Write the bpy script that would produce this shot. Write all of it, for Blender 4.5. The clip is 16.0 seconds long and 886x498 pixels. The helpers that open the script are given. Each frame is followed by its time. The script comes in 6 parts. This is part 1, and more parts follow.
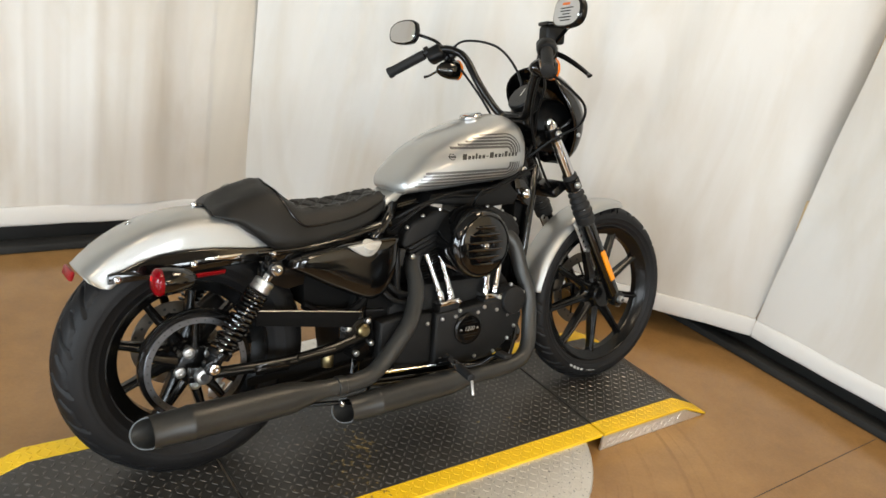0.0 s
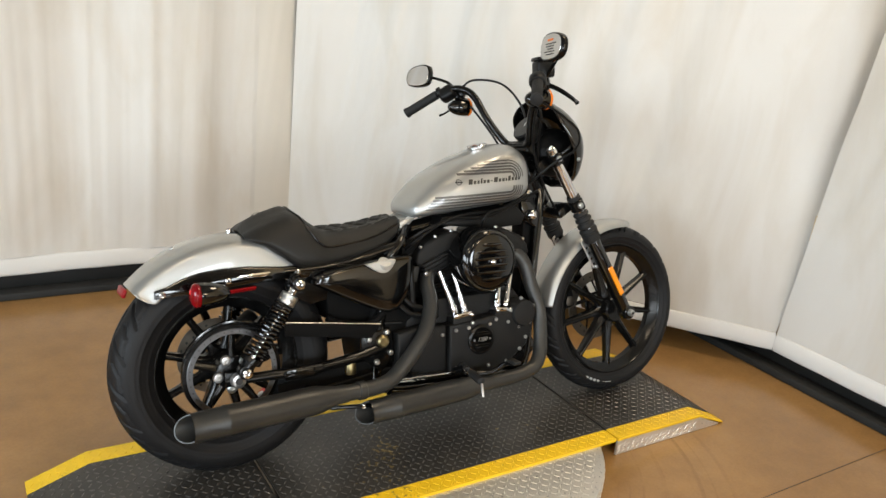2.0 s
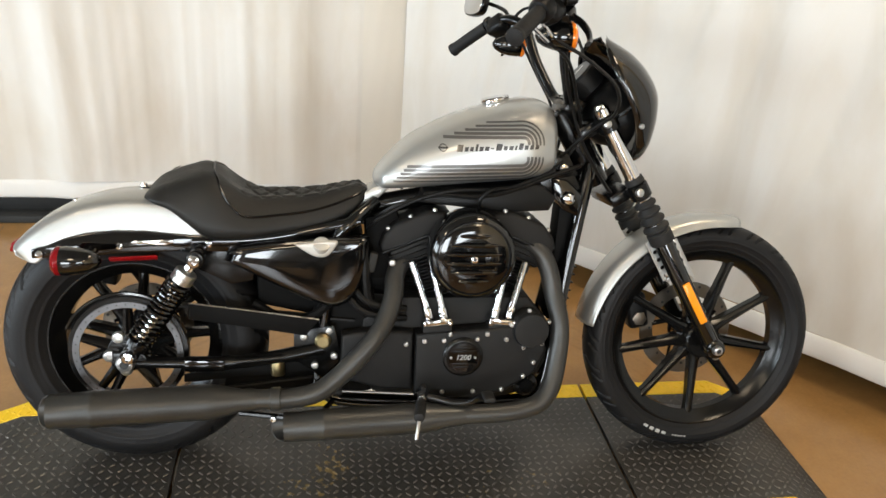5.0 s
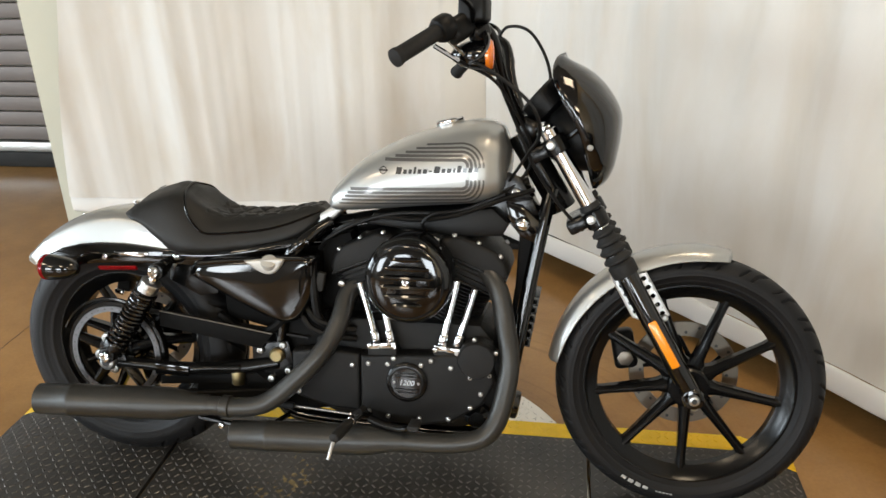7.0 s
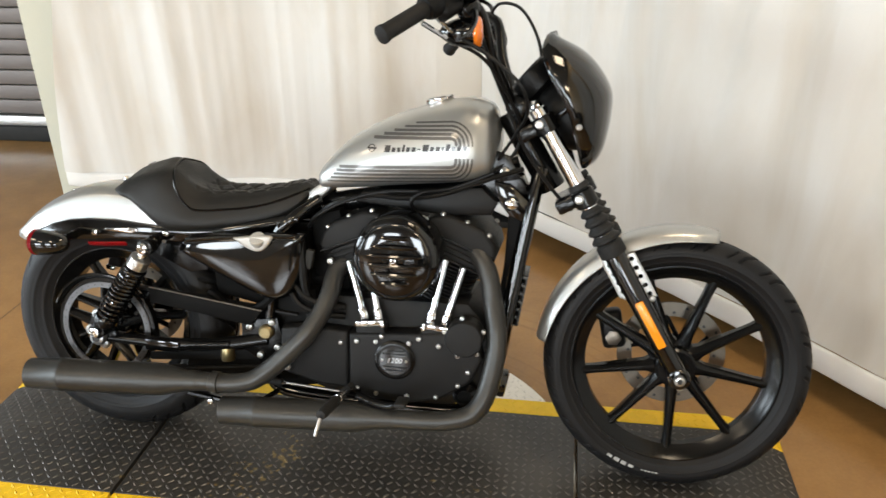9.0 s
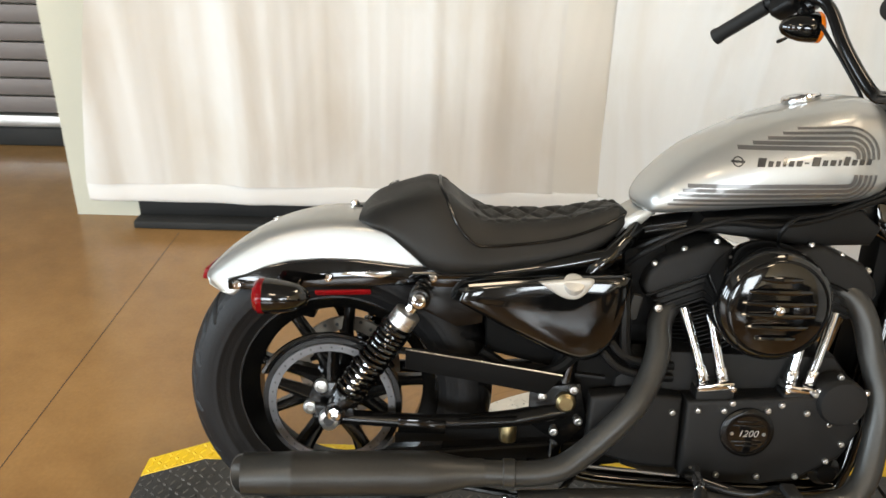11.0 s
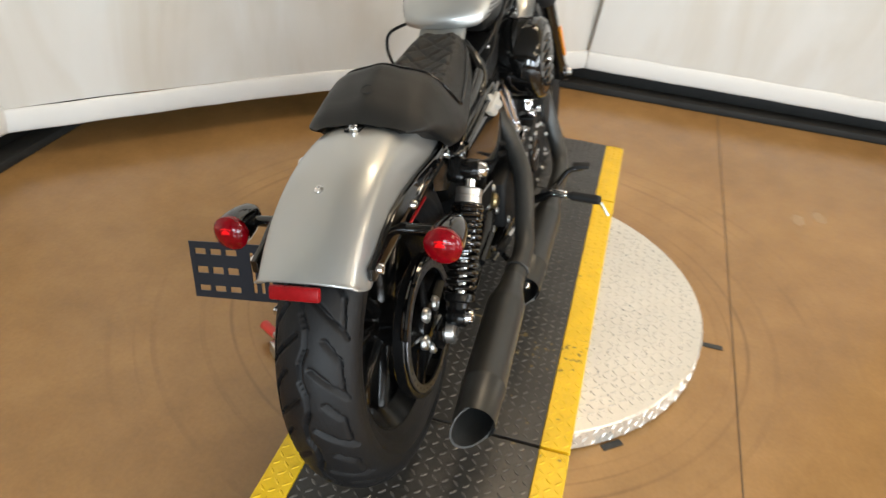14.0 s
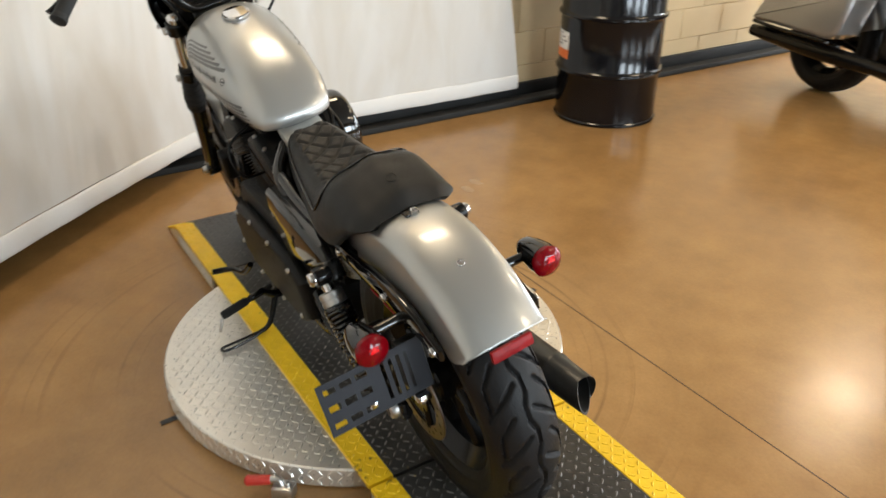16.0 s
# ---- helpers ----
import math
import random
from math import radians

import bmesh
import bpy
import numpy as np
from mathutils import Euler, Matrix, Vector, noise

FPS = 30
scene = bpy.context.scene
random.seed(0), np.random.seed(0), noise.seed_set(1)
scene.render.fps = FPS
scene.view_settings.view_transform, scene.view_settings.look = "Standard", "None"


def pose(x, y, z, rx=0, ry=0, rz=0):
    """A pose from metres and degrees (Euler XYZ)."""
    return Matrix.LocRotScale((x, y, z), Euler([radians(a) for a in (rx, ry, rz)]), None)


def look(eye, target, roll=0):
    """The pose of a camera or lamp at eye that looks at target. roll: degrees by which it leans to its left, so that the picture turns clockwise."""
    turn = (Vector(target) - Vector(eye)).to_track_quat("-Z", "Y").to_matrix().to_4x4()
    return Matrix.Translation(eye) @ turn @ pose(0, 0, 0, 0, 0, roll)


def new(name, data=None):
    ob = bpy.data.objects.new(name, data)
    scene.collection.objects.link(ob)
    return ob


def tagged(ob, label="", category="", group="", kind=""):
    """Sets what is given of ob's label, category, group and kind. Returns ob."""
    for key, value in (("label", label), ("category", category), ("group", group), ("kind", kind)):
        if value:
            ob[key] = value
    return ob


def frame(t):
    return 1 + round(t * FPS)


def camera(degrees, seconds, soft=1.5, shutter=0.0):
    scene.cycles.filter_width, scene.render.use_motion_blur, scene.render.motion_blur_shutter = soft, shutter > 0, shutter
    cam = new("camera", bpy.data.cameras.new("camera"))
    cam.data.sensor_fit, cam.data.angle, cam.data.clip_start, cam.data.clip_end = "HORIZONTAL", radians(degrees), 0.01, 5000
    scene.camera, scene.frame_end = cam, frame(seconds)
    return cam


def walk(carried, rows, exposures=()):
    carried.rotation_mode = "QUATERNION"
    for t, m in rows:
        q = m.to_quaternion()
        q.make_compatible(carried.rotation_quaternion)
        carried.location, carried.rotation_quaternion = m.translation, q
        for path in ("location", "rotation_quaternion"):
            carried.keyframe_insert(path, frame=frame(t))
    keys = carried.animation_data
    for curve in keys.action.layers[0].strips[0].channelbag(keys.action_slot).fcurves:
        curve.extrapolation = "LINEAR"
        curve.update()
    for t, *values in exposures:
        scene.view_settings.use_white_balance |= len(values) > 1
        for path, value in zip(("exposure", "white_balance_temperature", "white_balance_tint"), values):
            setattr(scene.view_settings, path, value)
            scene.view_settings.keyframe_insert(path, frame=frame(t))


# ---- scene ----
cam = camera(59.1, 16.0, shutter=0.35)
PATH = [
    (0, (-0.633, -1.654, 1.517), (0.539, -0.208, 0.784), 10.2),
    (0.5, (-0.643, -1.816, 1.514), (0.453, -0.288, 0.833), 7.3),
    (1, (-0.65, -1.926, 1.521), (0.403, -0.363, 0.85), 6.7),
    (1.5, (-0.629, -1.968, 1.539), (0.41, -0.388, 0.888), 6.5),
    (2, (-0.644, -1.954, 1.523), (0.41, -0.376, 0.89), 6.3),
    (2.5, (-0.611, -1.968, 1.52), (0.427, -0.382, 0.881), 6.0),
    (3, (-0.499, -1.932, 1.517), (0.441, -0.31, 0.82), 4.0),
    (3.5, (-0.306, -1.8, 1.532), (0.529, -0.144, 0.783), 5.3),
    (3.7, (-0.236, -1.775, 1.535), (0.581, -0.116, 0.774), 5.4),
    (5.8, (0.878, -1.672, 1.507), (0.825, 0.12, 0.619), 1.1),
    (6, (0.951, -1.675, 1.523), (0.838, 0.121, 0.65), 0.0),
    (6.5, (1.027, -1.65, 1.536), (0.854, 0.168, 0.721), -1.3),
    (7, (1.181, -1.663, 1.515), (0.894, 0.142, 0.704), -1.5),
    (7.5, (1.305, -1.656, 1.536), (0.968, 0.128, 0.697), -2.4),
    (8, (1.345, -1.668, 1.52), (1.037, 0.13, 0.701), -2.6),
    (8.5, (1.317, -1.657, 1.536), (1.037, 0.125, 0.672), -2.3),
    (9, (1.213, -1.656, 1.517), (0.924, 0.125, 0.653), -1.1),
    (9.5, (0.955, -1.629, 1.502), (0.835, 0.185, 0.668), 1.6),
    (10, (0.71, -1.537, 1.438), (0.591, 0.277, 0.604), 3.7),
    (10.2, (0.583, -1.475, 1.396), (0.413, 0.334, 0.56), 3.4),
    (12.3, (-0.28, -0.922, 1.408), (0.681, 0.505, 0.387), 7.8),
    (12.5, (-0.41, -0.841, 1.391), (0.736, 0.453, 0.385), 10.9),
    (13, (-0.72, -0.665, 1.409), (0.593, 0.411, 0.353), 10.0),
    (13.5, (-0.906, -0.438, 1.401), (0.539, 0.363, 0.274), 3.6),
    (14, (-1.165, -0.236, 1.384), (0.467, 0.11, 0.281), 5.8),
    (14.5, (-1.314, 0.022, 1.399), (0.402, 0.023, 0.372), 7.4),
    (15, (-1.346, 0.369, 1.422), (0.371, 0.025, 0.456), 7.6),
    (15.5, (-1.365, 0.692, 1.458), (0.27, 0.065, 0.491), 1.3),
    (16, (-1.157, 0.894, 1.424), (0.337, -0.055, 0.494), 0.3),
]
walk(cam, [(t, look(eye, target, roll)) for t, eye, target, roll in PATH], [(0, 0.0), (2, -0.1), (3.5, 0.06), (6, 0.1), (7.0, -0.08), (7.5, 0.1), (9, 0.1), (10, 0.04), (12.5, 0.36), (13, 0.38), (14, 0.2), (14.5, 0.08), (15, -0.06), (15.5, 0.14), (16, 0.14)])

# ---- world and light ----
world = bpy.data.worlds.new("world")
scene.world = world
world.use_nodes = True
_nt = world.node_tree
_sky = _nt.nodes.new("ShaderNodeTexSky")
_sky.sky_type, _sky.sun_disc = "NISHITA", False
_sky.sun_elevation, _sky.sun_rotation = radians(42), radians(200)
_nt.links.new(_sky.outputs[0], _nt.nodes["Background"].inputs[0])
_nt.nodes["Background"].inputs[1].default_value = 0.12


def area(name, eye, target, sx, sy, watts, colour):
    lamp = bpy.data.lights.new(name, "AREA")
    lamp.shape, lamp.size, lamp.size_y, lamp.energy, lamp.color = "RECTANGLE", sx, sy, watts, colour
    ob = new(name, lamp)
    ob.matrix_world = look(eye, target)
    return ob


DAY, COOL, WARM = (0.85, 0.92, 0.97), (0.80, 0.915, 1.0), (1.0, 0.80, 0.56)
# daylight in the openings of the two unseen walls behind the walk
for _x in (-4.4, -1.5, 1.3):
    area("unseen_daylight", (_x, -8.19, 1.85), (_x, 0, 1.3), 1.5, 1.9, 175, DAY)
# no west window is known: these lamps are added to brighten the corner curtain
for _y in (-6.2, -3.2, -0.2):
    area("unseen_daylight", (-7.19, _y, 1.85), (0, _y, 1.3), 1.6, 2.0, 235, COOL)
# ceiling panels
for _x, _y in ((-3.2, -3.0), (1.9, -0.4), (-3.0, -5.6), (-0.4, -4.4), (2.34, -6.6)):
    area("ceiling_panel_light", (_x, _y, 4.12), (_x, _y + 0.001, 0), 0.6, 1.2, 50 if _y > -6 else 70, WARM)

# ---- materials ----


def mat(name, base, rough=0.5, metal=0.0, vary=0.15, scale=8.0, fine=120.0, bump=0.0, coat=0.0, per_piece=0.0, spec=0.5, rvary=0.1):
    m = bpy.data.materials.new(name)
    m.use_nodes = True
    nt = m.node_tree
    n, link = nt.nodes, nt.links.new
    b = n["Principled BSDF"]
    b.inputs["Metallic"].default_value = metal
    b.inputs["Specular IOR Level"].default_value = spec
    b.inputs["Coat Weight"].default_value = coat
    b.inputs["Coat Roughness"].default_value = 0.04
    co = n.new("ShaderNodeTexCoord")
    big, small = n.new("ShaderNodeTexNoise"), n.new("ShaderNodeTexNoise")
    big.inputs["Scale"].default_value, big.inputs["Detail"].default_value = scale, 5
    small.inputs["Scale"].default_value, small.inputs["Detail"].default_value = fine, 3
    for t in (big, small):
        link(co.outputs["Object"], t.inputs["Vector"])
    mix = n.new("ShaderNodeMix")
    mix.data_type = "FLOAT"
    mix.inputs[0].default_value = 0.35
    link(big.outputs[0], mix.inputs[2])
    link(small.outputs[0], mix.inputs[3])
    ramp = n.new("ShaderNodeMapRange")
    ramp.inputs[1].default_value, ramp.inputs[2].default_value = 0.25, 0.75
    ramp.inputs[3].default_value, ramp.inputs[4].default_value = 1 - vary, 1 + vary
    link(mix.outputs[0], ramp.inputs[0])
    last = ramp.outputs[0]
    if per_piece:
        info = n.new("ShaderNodeObjectInfo")
        pr = n.new("ShaderNodeMapRange")
        pr.inputs[3].default_value, pr.inputs[4].default_value = 1 - per_piece, 1 + per_piece
        link(info.outputs["Random"], pr.inputs[0])
        mul = n.new("ShaderNodeMath")
        mul.operation = "MULTIPLY"
        link(last, mul.inputs[0])
        link(pr.outputs[0], mul.inputs[1])
        last = mul.outputs[0]
    tint = n.new("ShaderNodeVectorMath")
    tint.operation = "SCALE"
    tint.inputs[0].default_value = base
    link(last, tint.inputs["Scale"])
    link(tint.outputs[0], b.inputs["Base Color"])
    rr = n.new("ShaderNodeMapRange")
    rr.inputs[1].default_value, rr.inputs[2].default_value = 0.3, 0.7
    rr.inputs[3].default_value, rr.inputs[4].default_value = max(0.02, rough * (1 - rvary)), min(1, rough * (1 + rvary))
    link(small.outputs[0], rr.inputs[0])
    link(rr.outputs[0], b.inputs["Roughness"])
    if bump:
        bp = n.new("ShaderNodeBump")
        bp.inputs["Strength"].default_value, bp.inputs["Distance"].default_value = min(1, bump), 0.002
        link(small.outputs[0], bp.inputs["Height"])
        link(bp.outputs[0], b.inputs["Normal"])
    return m


SILVER = mat("silver_metallic_paint", (0.36, 0.366, 0.355), 0.38, 0.70, 0.05, 3, 900, 0.04, coat=0.8)
GLOSS = mat("gloss_black_paint", (0.002, 0.002, 0.002), 0.08, 0.0, 0.2, 5, 60, coat=0.25)
SATIN = mat("satin_black_exhaust", (0.042, 0.042, 0.040), 0.37, 0.50, 0.25, 6, 200, spec=0.45)
MATTE = mat("wrinkle_black_paint", (0.007, 0.007, 0.007), 0.50, 0.0, 0.3, 9, 700, 0.5, spec=0.25)
SEMI = mat("semi_gloss_black", (0.003, 0.003, 0.003), 0.21, 0.0, 0.3, 9, 90, spec=0.28)
PLASTIC = mat("black_plastic", (0.004, 0.004, 0.004), 0.42, 0.0, 0.2, 9, 400, 0.2, spec=0.2)
CHROME = mat("chrome", (0.64, 0.64, 0.65), 0.08, 1.0, 0.04, 4, 60)
STEEL = mat("zinc_plated_steel", (0.50, 0.50, 0.49), 0.36, 1.0, 0.25, 20, 300)
RINGMETAL = mat("dull_pulley_metal", (0.13, 0.13, 0.135), 0.42, 1.0, 0.2, 20, 300)
ALU = mat("brushed_aluminium", (0.58, 0.58, 0.57), 0.42, 1.0, 0.12, 20, 300)
DISC = mat("brake_disc_steel", (0.17, 0.15, 0.125), 0.38, 1.0, 0.15, 20, 400)
TYRE = mat("tyre_rubber", (0.007, 0.007, 0.0075), 0.50, 0.0, 0.3, 10, 250, 0.25, spec=0.22)
GRIP = mat("grip_rubber", (0.010, 0.010, 0.010), 0.65, 0.0, 0.2, 10, 250, 0.2, spec=0.3)
VINYL = mat("seat_vinyl", (0.0075, 0.0075, 0.007), 0.46, 0.0, 0.15, 6, 900, 0.35, spec=0.32)
RED = mat("red_lens", (0.16, 0.001, 0.004), 0.06, 0.0, 0.5, 60, 300, 0.1, coat=0.0, spec=0.3)
LENS_SPOT = mat("lit_red_facets", (0.80, 0.006, 0.010), 0.15, 0.0, 0.35, 90, 300, 0.2, coat=0.0, spec=0.3)
OILCAP = mat("satin_silver_cap", (0.46, 0.45, 0.42), 0.45, 0.35, 0.06, 8, 300)
LUG = mat("worn_tread_lugs", (0.105, 0.099, 0.092), 0.30, 0.40, 0.6, 12, 120)
REDREF = mat("red_reflector", (0.22, 0.005, 0.007), 0.3, 0.0, 0.3, 60, 500, 0.2, spec=0.15)
ORANGE = mat("amber_lens", (0.72, 0.17, 0.008), 0.12, 0.0, 0.15, 30, 200, coat=0.5)
AMBER = mat("amber_reflector", (0.85, 0.28, 0.008), 0.2, 0.0, 0.12, 60, 600, 0.2, coat=0.4)
DECAL = mat("grey_stripe_decal", (0.075, 0.072, 0.068), 0.35, 0.2, 0.1, 10, 200, coat=0.6)
INK = mat("black_decal", (0.012, 0.012, 0.012), 0.3, 0.0, 0.1, 10, 200, coat=0.6)
BRASS = mat("yellow_zinc", (0.26, 0.21, 0.11), 0.35, 1.0, 0.2, 20, 300)
MIRROR = mat("mirror_glass", (0.55, 0.56, 0.57), 0.03, 1.0, 0.02, 4, 40)
JOINT = mat("dirt_filled_joint", (0.07, 0.045, 0.025), 0.8, 0.0, 0.3, 12, 90)
PAPER = mat("paper_sticker", (0.72, 0.72, 0.70), 0.6, 0.0, 0.05, 20, 300)
STICKER_RED = mat("orange_sticker", (0.70, 0.16, 0.03), 0.5, 0.0, 0.1, 20, 300)
GAUGE = mat("gauge_face", (0.02, 0.02, 0.02), 0.3, 0.0, 0.1, 20, 300, spec=0.3)
FLAT = mat("flat_black_plastic", (0.004, 0.004, 0.004), 0.6, 0.0, 0.3, 9, 300, 0.2, spec=0.08)
WHITE_MARK = mat("white_tyre_scuff", (0.34, 0.34, 0.33), 0.7, 0.0, 0.5, 60, 500)
PLATE = mat("aluminium_tread_plate", (0.74, 0.705, 0.64), 0.33, 0.70, 0.10, 7, 120, 0.0, rvary=0.2)
BLACKPLATE = mat("worn_black_tread_plate", (0.036, 0.034, 0.031), 0.36, 0.15, 0.5, 7, 120, 0.2)
YELLOW = mat("yellow_safety_paint", (0.82, 0.52, 0.010), 0.45, 0.0, 0.14, 14, 160, 0.15)
CLOTH = mat("white_curtain_cloth", (0.625, 0.610, 0.578), 0.9, 0.0, 0.04, 1.5, 500, 0.15, spec=0.15)
HEM = mat("white_hem_cloth", (0.69, 0.68, 0.655), 0.9, 0.0, 0.04, 3, 500, 0.15, spec=0.15)


def beige_patches(m, tone, amount):
    """Mixes a beige tone into a cloth, in long uneven patches along its hang."""
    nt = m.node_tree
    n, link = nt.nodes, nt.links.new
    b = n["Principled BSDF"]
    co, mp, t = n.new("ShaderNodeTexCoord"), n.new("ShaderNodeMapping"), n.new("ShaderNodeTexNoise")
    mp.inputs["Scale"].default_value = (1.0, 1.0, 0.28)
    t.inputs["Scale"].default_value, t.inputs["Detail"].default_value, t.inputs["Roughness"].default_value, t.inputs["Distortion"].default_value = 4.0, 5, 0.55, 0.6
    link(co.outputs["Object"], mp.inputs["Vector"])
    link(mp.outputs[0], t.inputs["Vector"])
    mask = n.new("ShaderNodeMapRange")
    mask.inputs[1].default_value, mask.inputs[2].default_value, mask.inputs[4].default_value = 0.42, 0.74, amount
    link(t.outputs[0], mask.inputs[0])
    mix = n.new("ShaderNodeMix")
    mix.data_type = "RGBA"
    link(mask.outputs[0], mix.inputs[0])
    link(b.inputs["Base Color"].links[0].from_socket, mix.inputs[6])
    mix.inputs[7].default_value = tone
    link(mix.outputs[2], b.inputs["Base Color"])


beige_patches(CLOTH, (0.50, 0.445, 0.36, 1), 0.6)
LINING = mat("cream_curtain_cloth", (0.60, 0.572, 0.515), 0.9, 0.0, 0.05, 2, 500, 0.15, spec=0.15)
BASE = mat("black_vinyl_base", (0.010, 0.010, 0.0095), 0.55, 0.0, 0.5, 5, 90, 0.1, spec=0.2)
HOLDER = mat("blue_black_plate_metal", (0.011, 0.013, 0.018), 0.45, 0.0, 0.2, 9, 300, 0.1, spec=0.28)
CURB = mat("dark_curb", (0.022, 0.022, 0.021), 0.68, 0.0, 0.3, 5, 90, 0.1, spec=0.2)
BLOCK = mat("tan_painted_block", (0.56, 0.43, 0.25), 0.62, 0.0, 0.08, 4, 180, 0.4, per_piece=0.03)
MORTAR = mat("tan_mortar", (0.55, 0.42, 0.245), 0.8, 0.0, 0.1, 6, 180, 0.4)
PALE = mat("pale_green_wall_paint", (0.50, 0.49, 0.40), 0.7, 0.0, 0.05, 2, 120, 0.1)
# unseen walls and ceiling kept dark so the black gloss reflects a dark room
DIMWALL = mat("brown_grey_unseen_wall", (0.20, 0.18, 0.155), 0.7, 0.0, 0.08, 2, 120, 0.1)
CEIL = mat("ceiling_paint", (0.24, 0.23, 0.21), 0.85, 0.0, 0.05, 2, 60)
DRUM = mat("gloss_black_drum", (0.004, 0.004, 0.005), 0.15, 0.0, 0.2, 4, 60, coat=0.0, spec=0.35)
SHUTTER = mat("grey_brown_shutter", (0.16, 0.14, 0.13), 0.5, 0.3, 0.1, 4, 90)
HANDLE_RED = mat("red_rubber_grip", (0.45, 0.03, 0.02), 0.4, 0.0, 0.1, 20, 200)
TAPE = mat("black_tape", (0.02, 0.02, 0.02), 0.6)
GREYBAG = mat("grey_metallic_bag", (0.33, 0.33, 0.33), 0.28, 0.5, 0.05, 3, 700, coat=0.8)


def flecked(m, paint, at):
    """Lays worn-off paint flecks over a material's colour."""
    nt = m.node_tree
    n, link = nt.nodes, nt.links.new
    b = n["Principled BSDF"]
    co, big, fine = n.new("ShaderNodeTexCoord"), n.new("ShaderNodeTexNoise"), n.new("ShaderNodeTexNoise")
    big.inputs["Scale"].default_value, fine.inputs["Scale"].default_value, fine.inputs["Detail"].default_value = 3.2, 55, 6
    for t in (big, fine):
        link(co.outputs["Object"], t.inputs["Vector"])
    add = n.new("ShaderNodeMath")
    add.operation = "ADD"
    link(big.outputs[0], add.inputs[0])
    link(fine.outputs[0], add.inputs[1])
    mask = n.new("ShaderNodeMapRange")
    mask.inputs[1].default_value, mask.inputs[2].default_value = at, at + 0.07
    link(add.outputs[0], mask.inputs[0])
    mix = n.new("ShaderNodeMix")
    mix.data_type = "RGBA"
    link(mask.outputs[0], mix.inputs[0])
    link(b.inputs["Base Color"].links[0].from_socket, mix.inputs[6])
    mix.inputs[7].default_value = paint
    link(mix.outputs[2], b.inputs["Base Color"])


flecked(BLACKPLATE, (0.19, 0.135, 0.05, 1), 1.30)
flecked(LUG, (0.24, 0.18, 0.08, 1), 1.29)
flecked(YELLOW, (0.30, 0.19, 0.02, 1), 1.26)


def floor_material():
    m = bpy.data.materials.new("brown_stained_concrete")
    m.use_nodes = True
    nt = m.node_tree
    n, link = nt.nodes, nt.links.new
    b = n["Principled BSDF"]
    co = n.new("ShaderNodeTexCoord")

    def noise_at(scale, detail, rough=0.6):
        t = n.new("ShaderNodeTexNoise")
        t.inputs["Scale"].default_value, t.inputs["Detail"].default_value, t.inputs["Roughness"].default_value = scale, detail, rough
        link(co.outputs["Object"], t.inputs["Vector"])
        return t.outputs[0]

    def span(v, a, c, lo, hi):
        r = n.new("ShaderNodeMapRange")
        r.inputs[1].default_value, r.inputs[2].default_value, r.inputs[3].default_value, r.inputs[4].default_value = a, c, lo, hi
        link(v, r.inputs[0])
        return r.outputs[0]

    def times(a, c):
        t = n.new("ShaderNodeMath")
        t.operation = "MULTIPLY"
        link(a, t.inputs[0])
        link(c, t.inputs[1])
        return t.outputs[0]

    cloud, mottled, grain = noise_at(0.9, 4), noise_at(7, 6, 0.7), noise_at(90, 3)
    ramp = n.new("ShaderNodeValToRGB")
    ramp.color_ramp.elements[0].position, ramp.color_ramp.elements[1].position = 0.3, 0.72
    ramp.color_ramp.elements[0].color, ramp.color_ramp.elements[1].color = (0.245, 0.131, 0.046, 1), (0.358, 0.205, 0.077, 1)
    link(cloud, ramp.inputs[0])
    # scuffed rings left by the turning platform
    sub = n.new("ShaderNodeVectorMath")
    sub.operation = "DISTANCE"
    link(co.outputs["Object"], sub.inputs[0])
    sub.inputs[1].default_value = (0.69, 0.0, 0.0)
    wave = n.new("ShaderNodeTexNoise")
    wave.noise_dimensions = "1D"
    wave.inputs["Scale"].default_value, wave.inputs["Detail"].default_value = 26, 3
    link(sub.outputs["Value"], wave.inputs["W"])
    near = span(sub.outputs["Value"], 1.15, 0.75, 0.0, 1.0)
    patch = span(noise_at(1.7, 2), 0.42, 0.62, 0.0, 0.36)
    mask = times(times(span(wave.outputs[0], 0.56, 0.68, 0, 1), near), patch)
    dark = n.new("ShaderNodeMath")
    dark.operation = "SUBTRACT"
    dark.inputs[0].default_value = 1.0
    link(mask, dark.inputs[1])
    all_ = times(times(span(mottled, 0.3, 0.7, 0.9, 1.1), span(grain, 0.3, 0.7, 0.95, 1.05)), dark.outputs[0])
    tint = n.new("ShaderNodeVectorMath")
    tint.operation = "SCALE"
    link(ramp.outputs[0], tint.inputs[0])
    link(all_, tint.inputs["Scale"])
    link(tint.outputs[0], b.inputs["Base Color"])
    link(span(mottled, 0.3, 0.7, 0.17, 0.27), b.inputs["Roughness"])
    b.inputs["Specular IOR Level"].default_value = 0.45
    bp = n.new("ShaderNodeBump")
    bp.inputs["Strength"].default_value, bp.inputs["Distance"].default_value = 0.25, 0.002
    link(mottled, bp.inputs["Height"])
    link(bp.outputs[0], b.inputs["Normal"])
    return m


STAIN = mat("pale_floor_stain", (0.36, 0.235, 0.120), 0.4, 0.0, 0.2, 30, 200)
CONCRETE = floor_material()

# ---- mesh helpers ----


def to_mesh(name, bm, material, sharp=38):
    me = bpy.data.meshes.new(name)
    bmesh.ops.recalc_face_normals(bm, faces=bm.faces)
    bm.to_mesh(me)
    bm.free()
    finish(me, material, sharp)
    return me


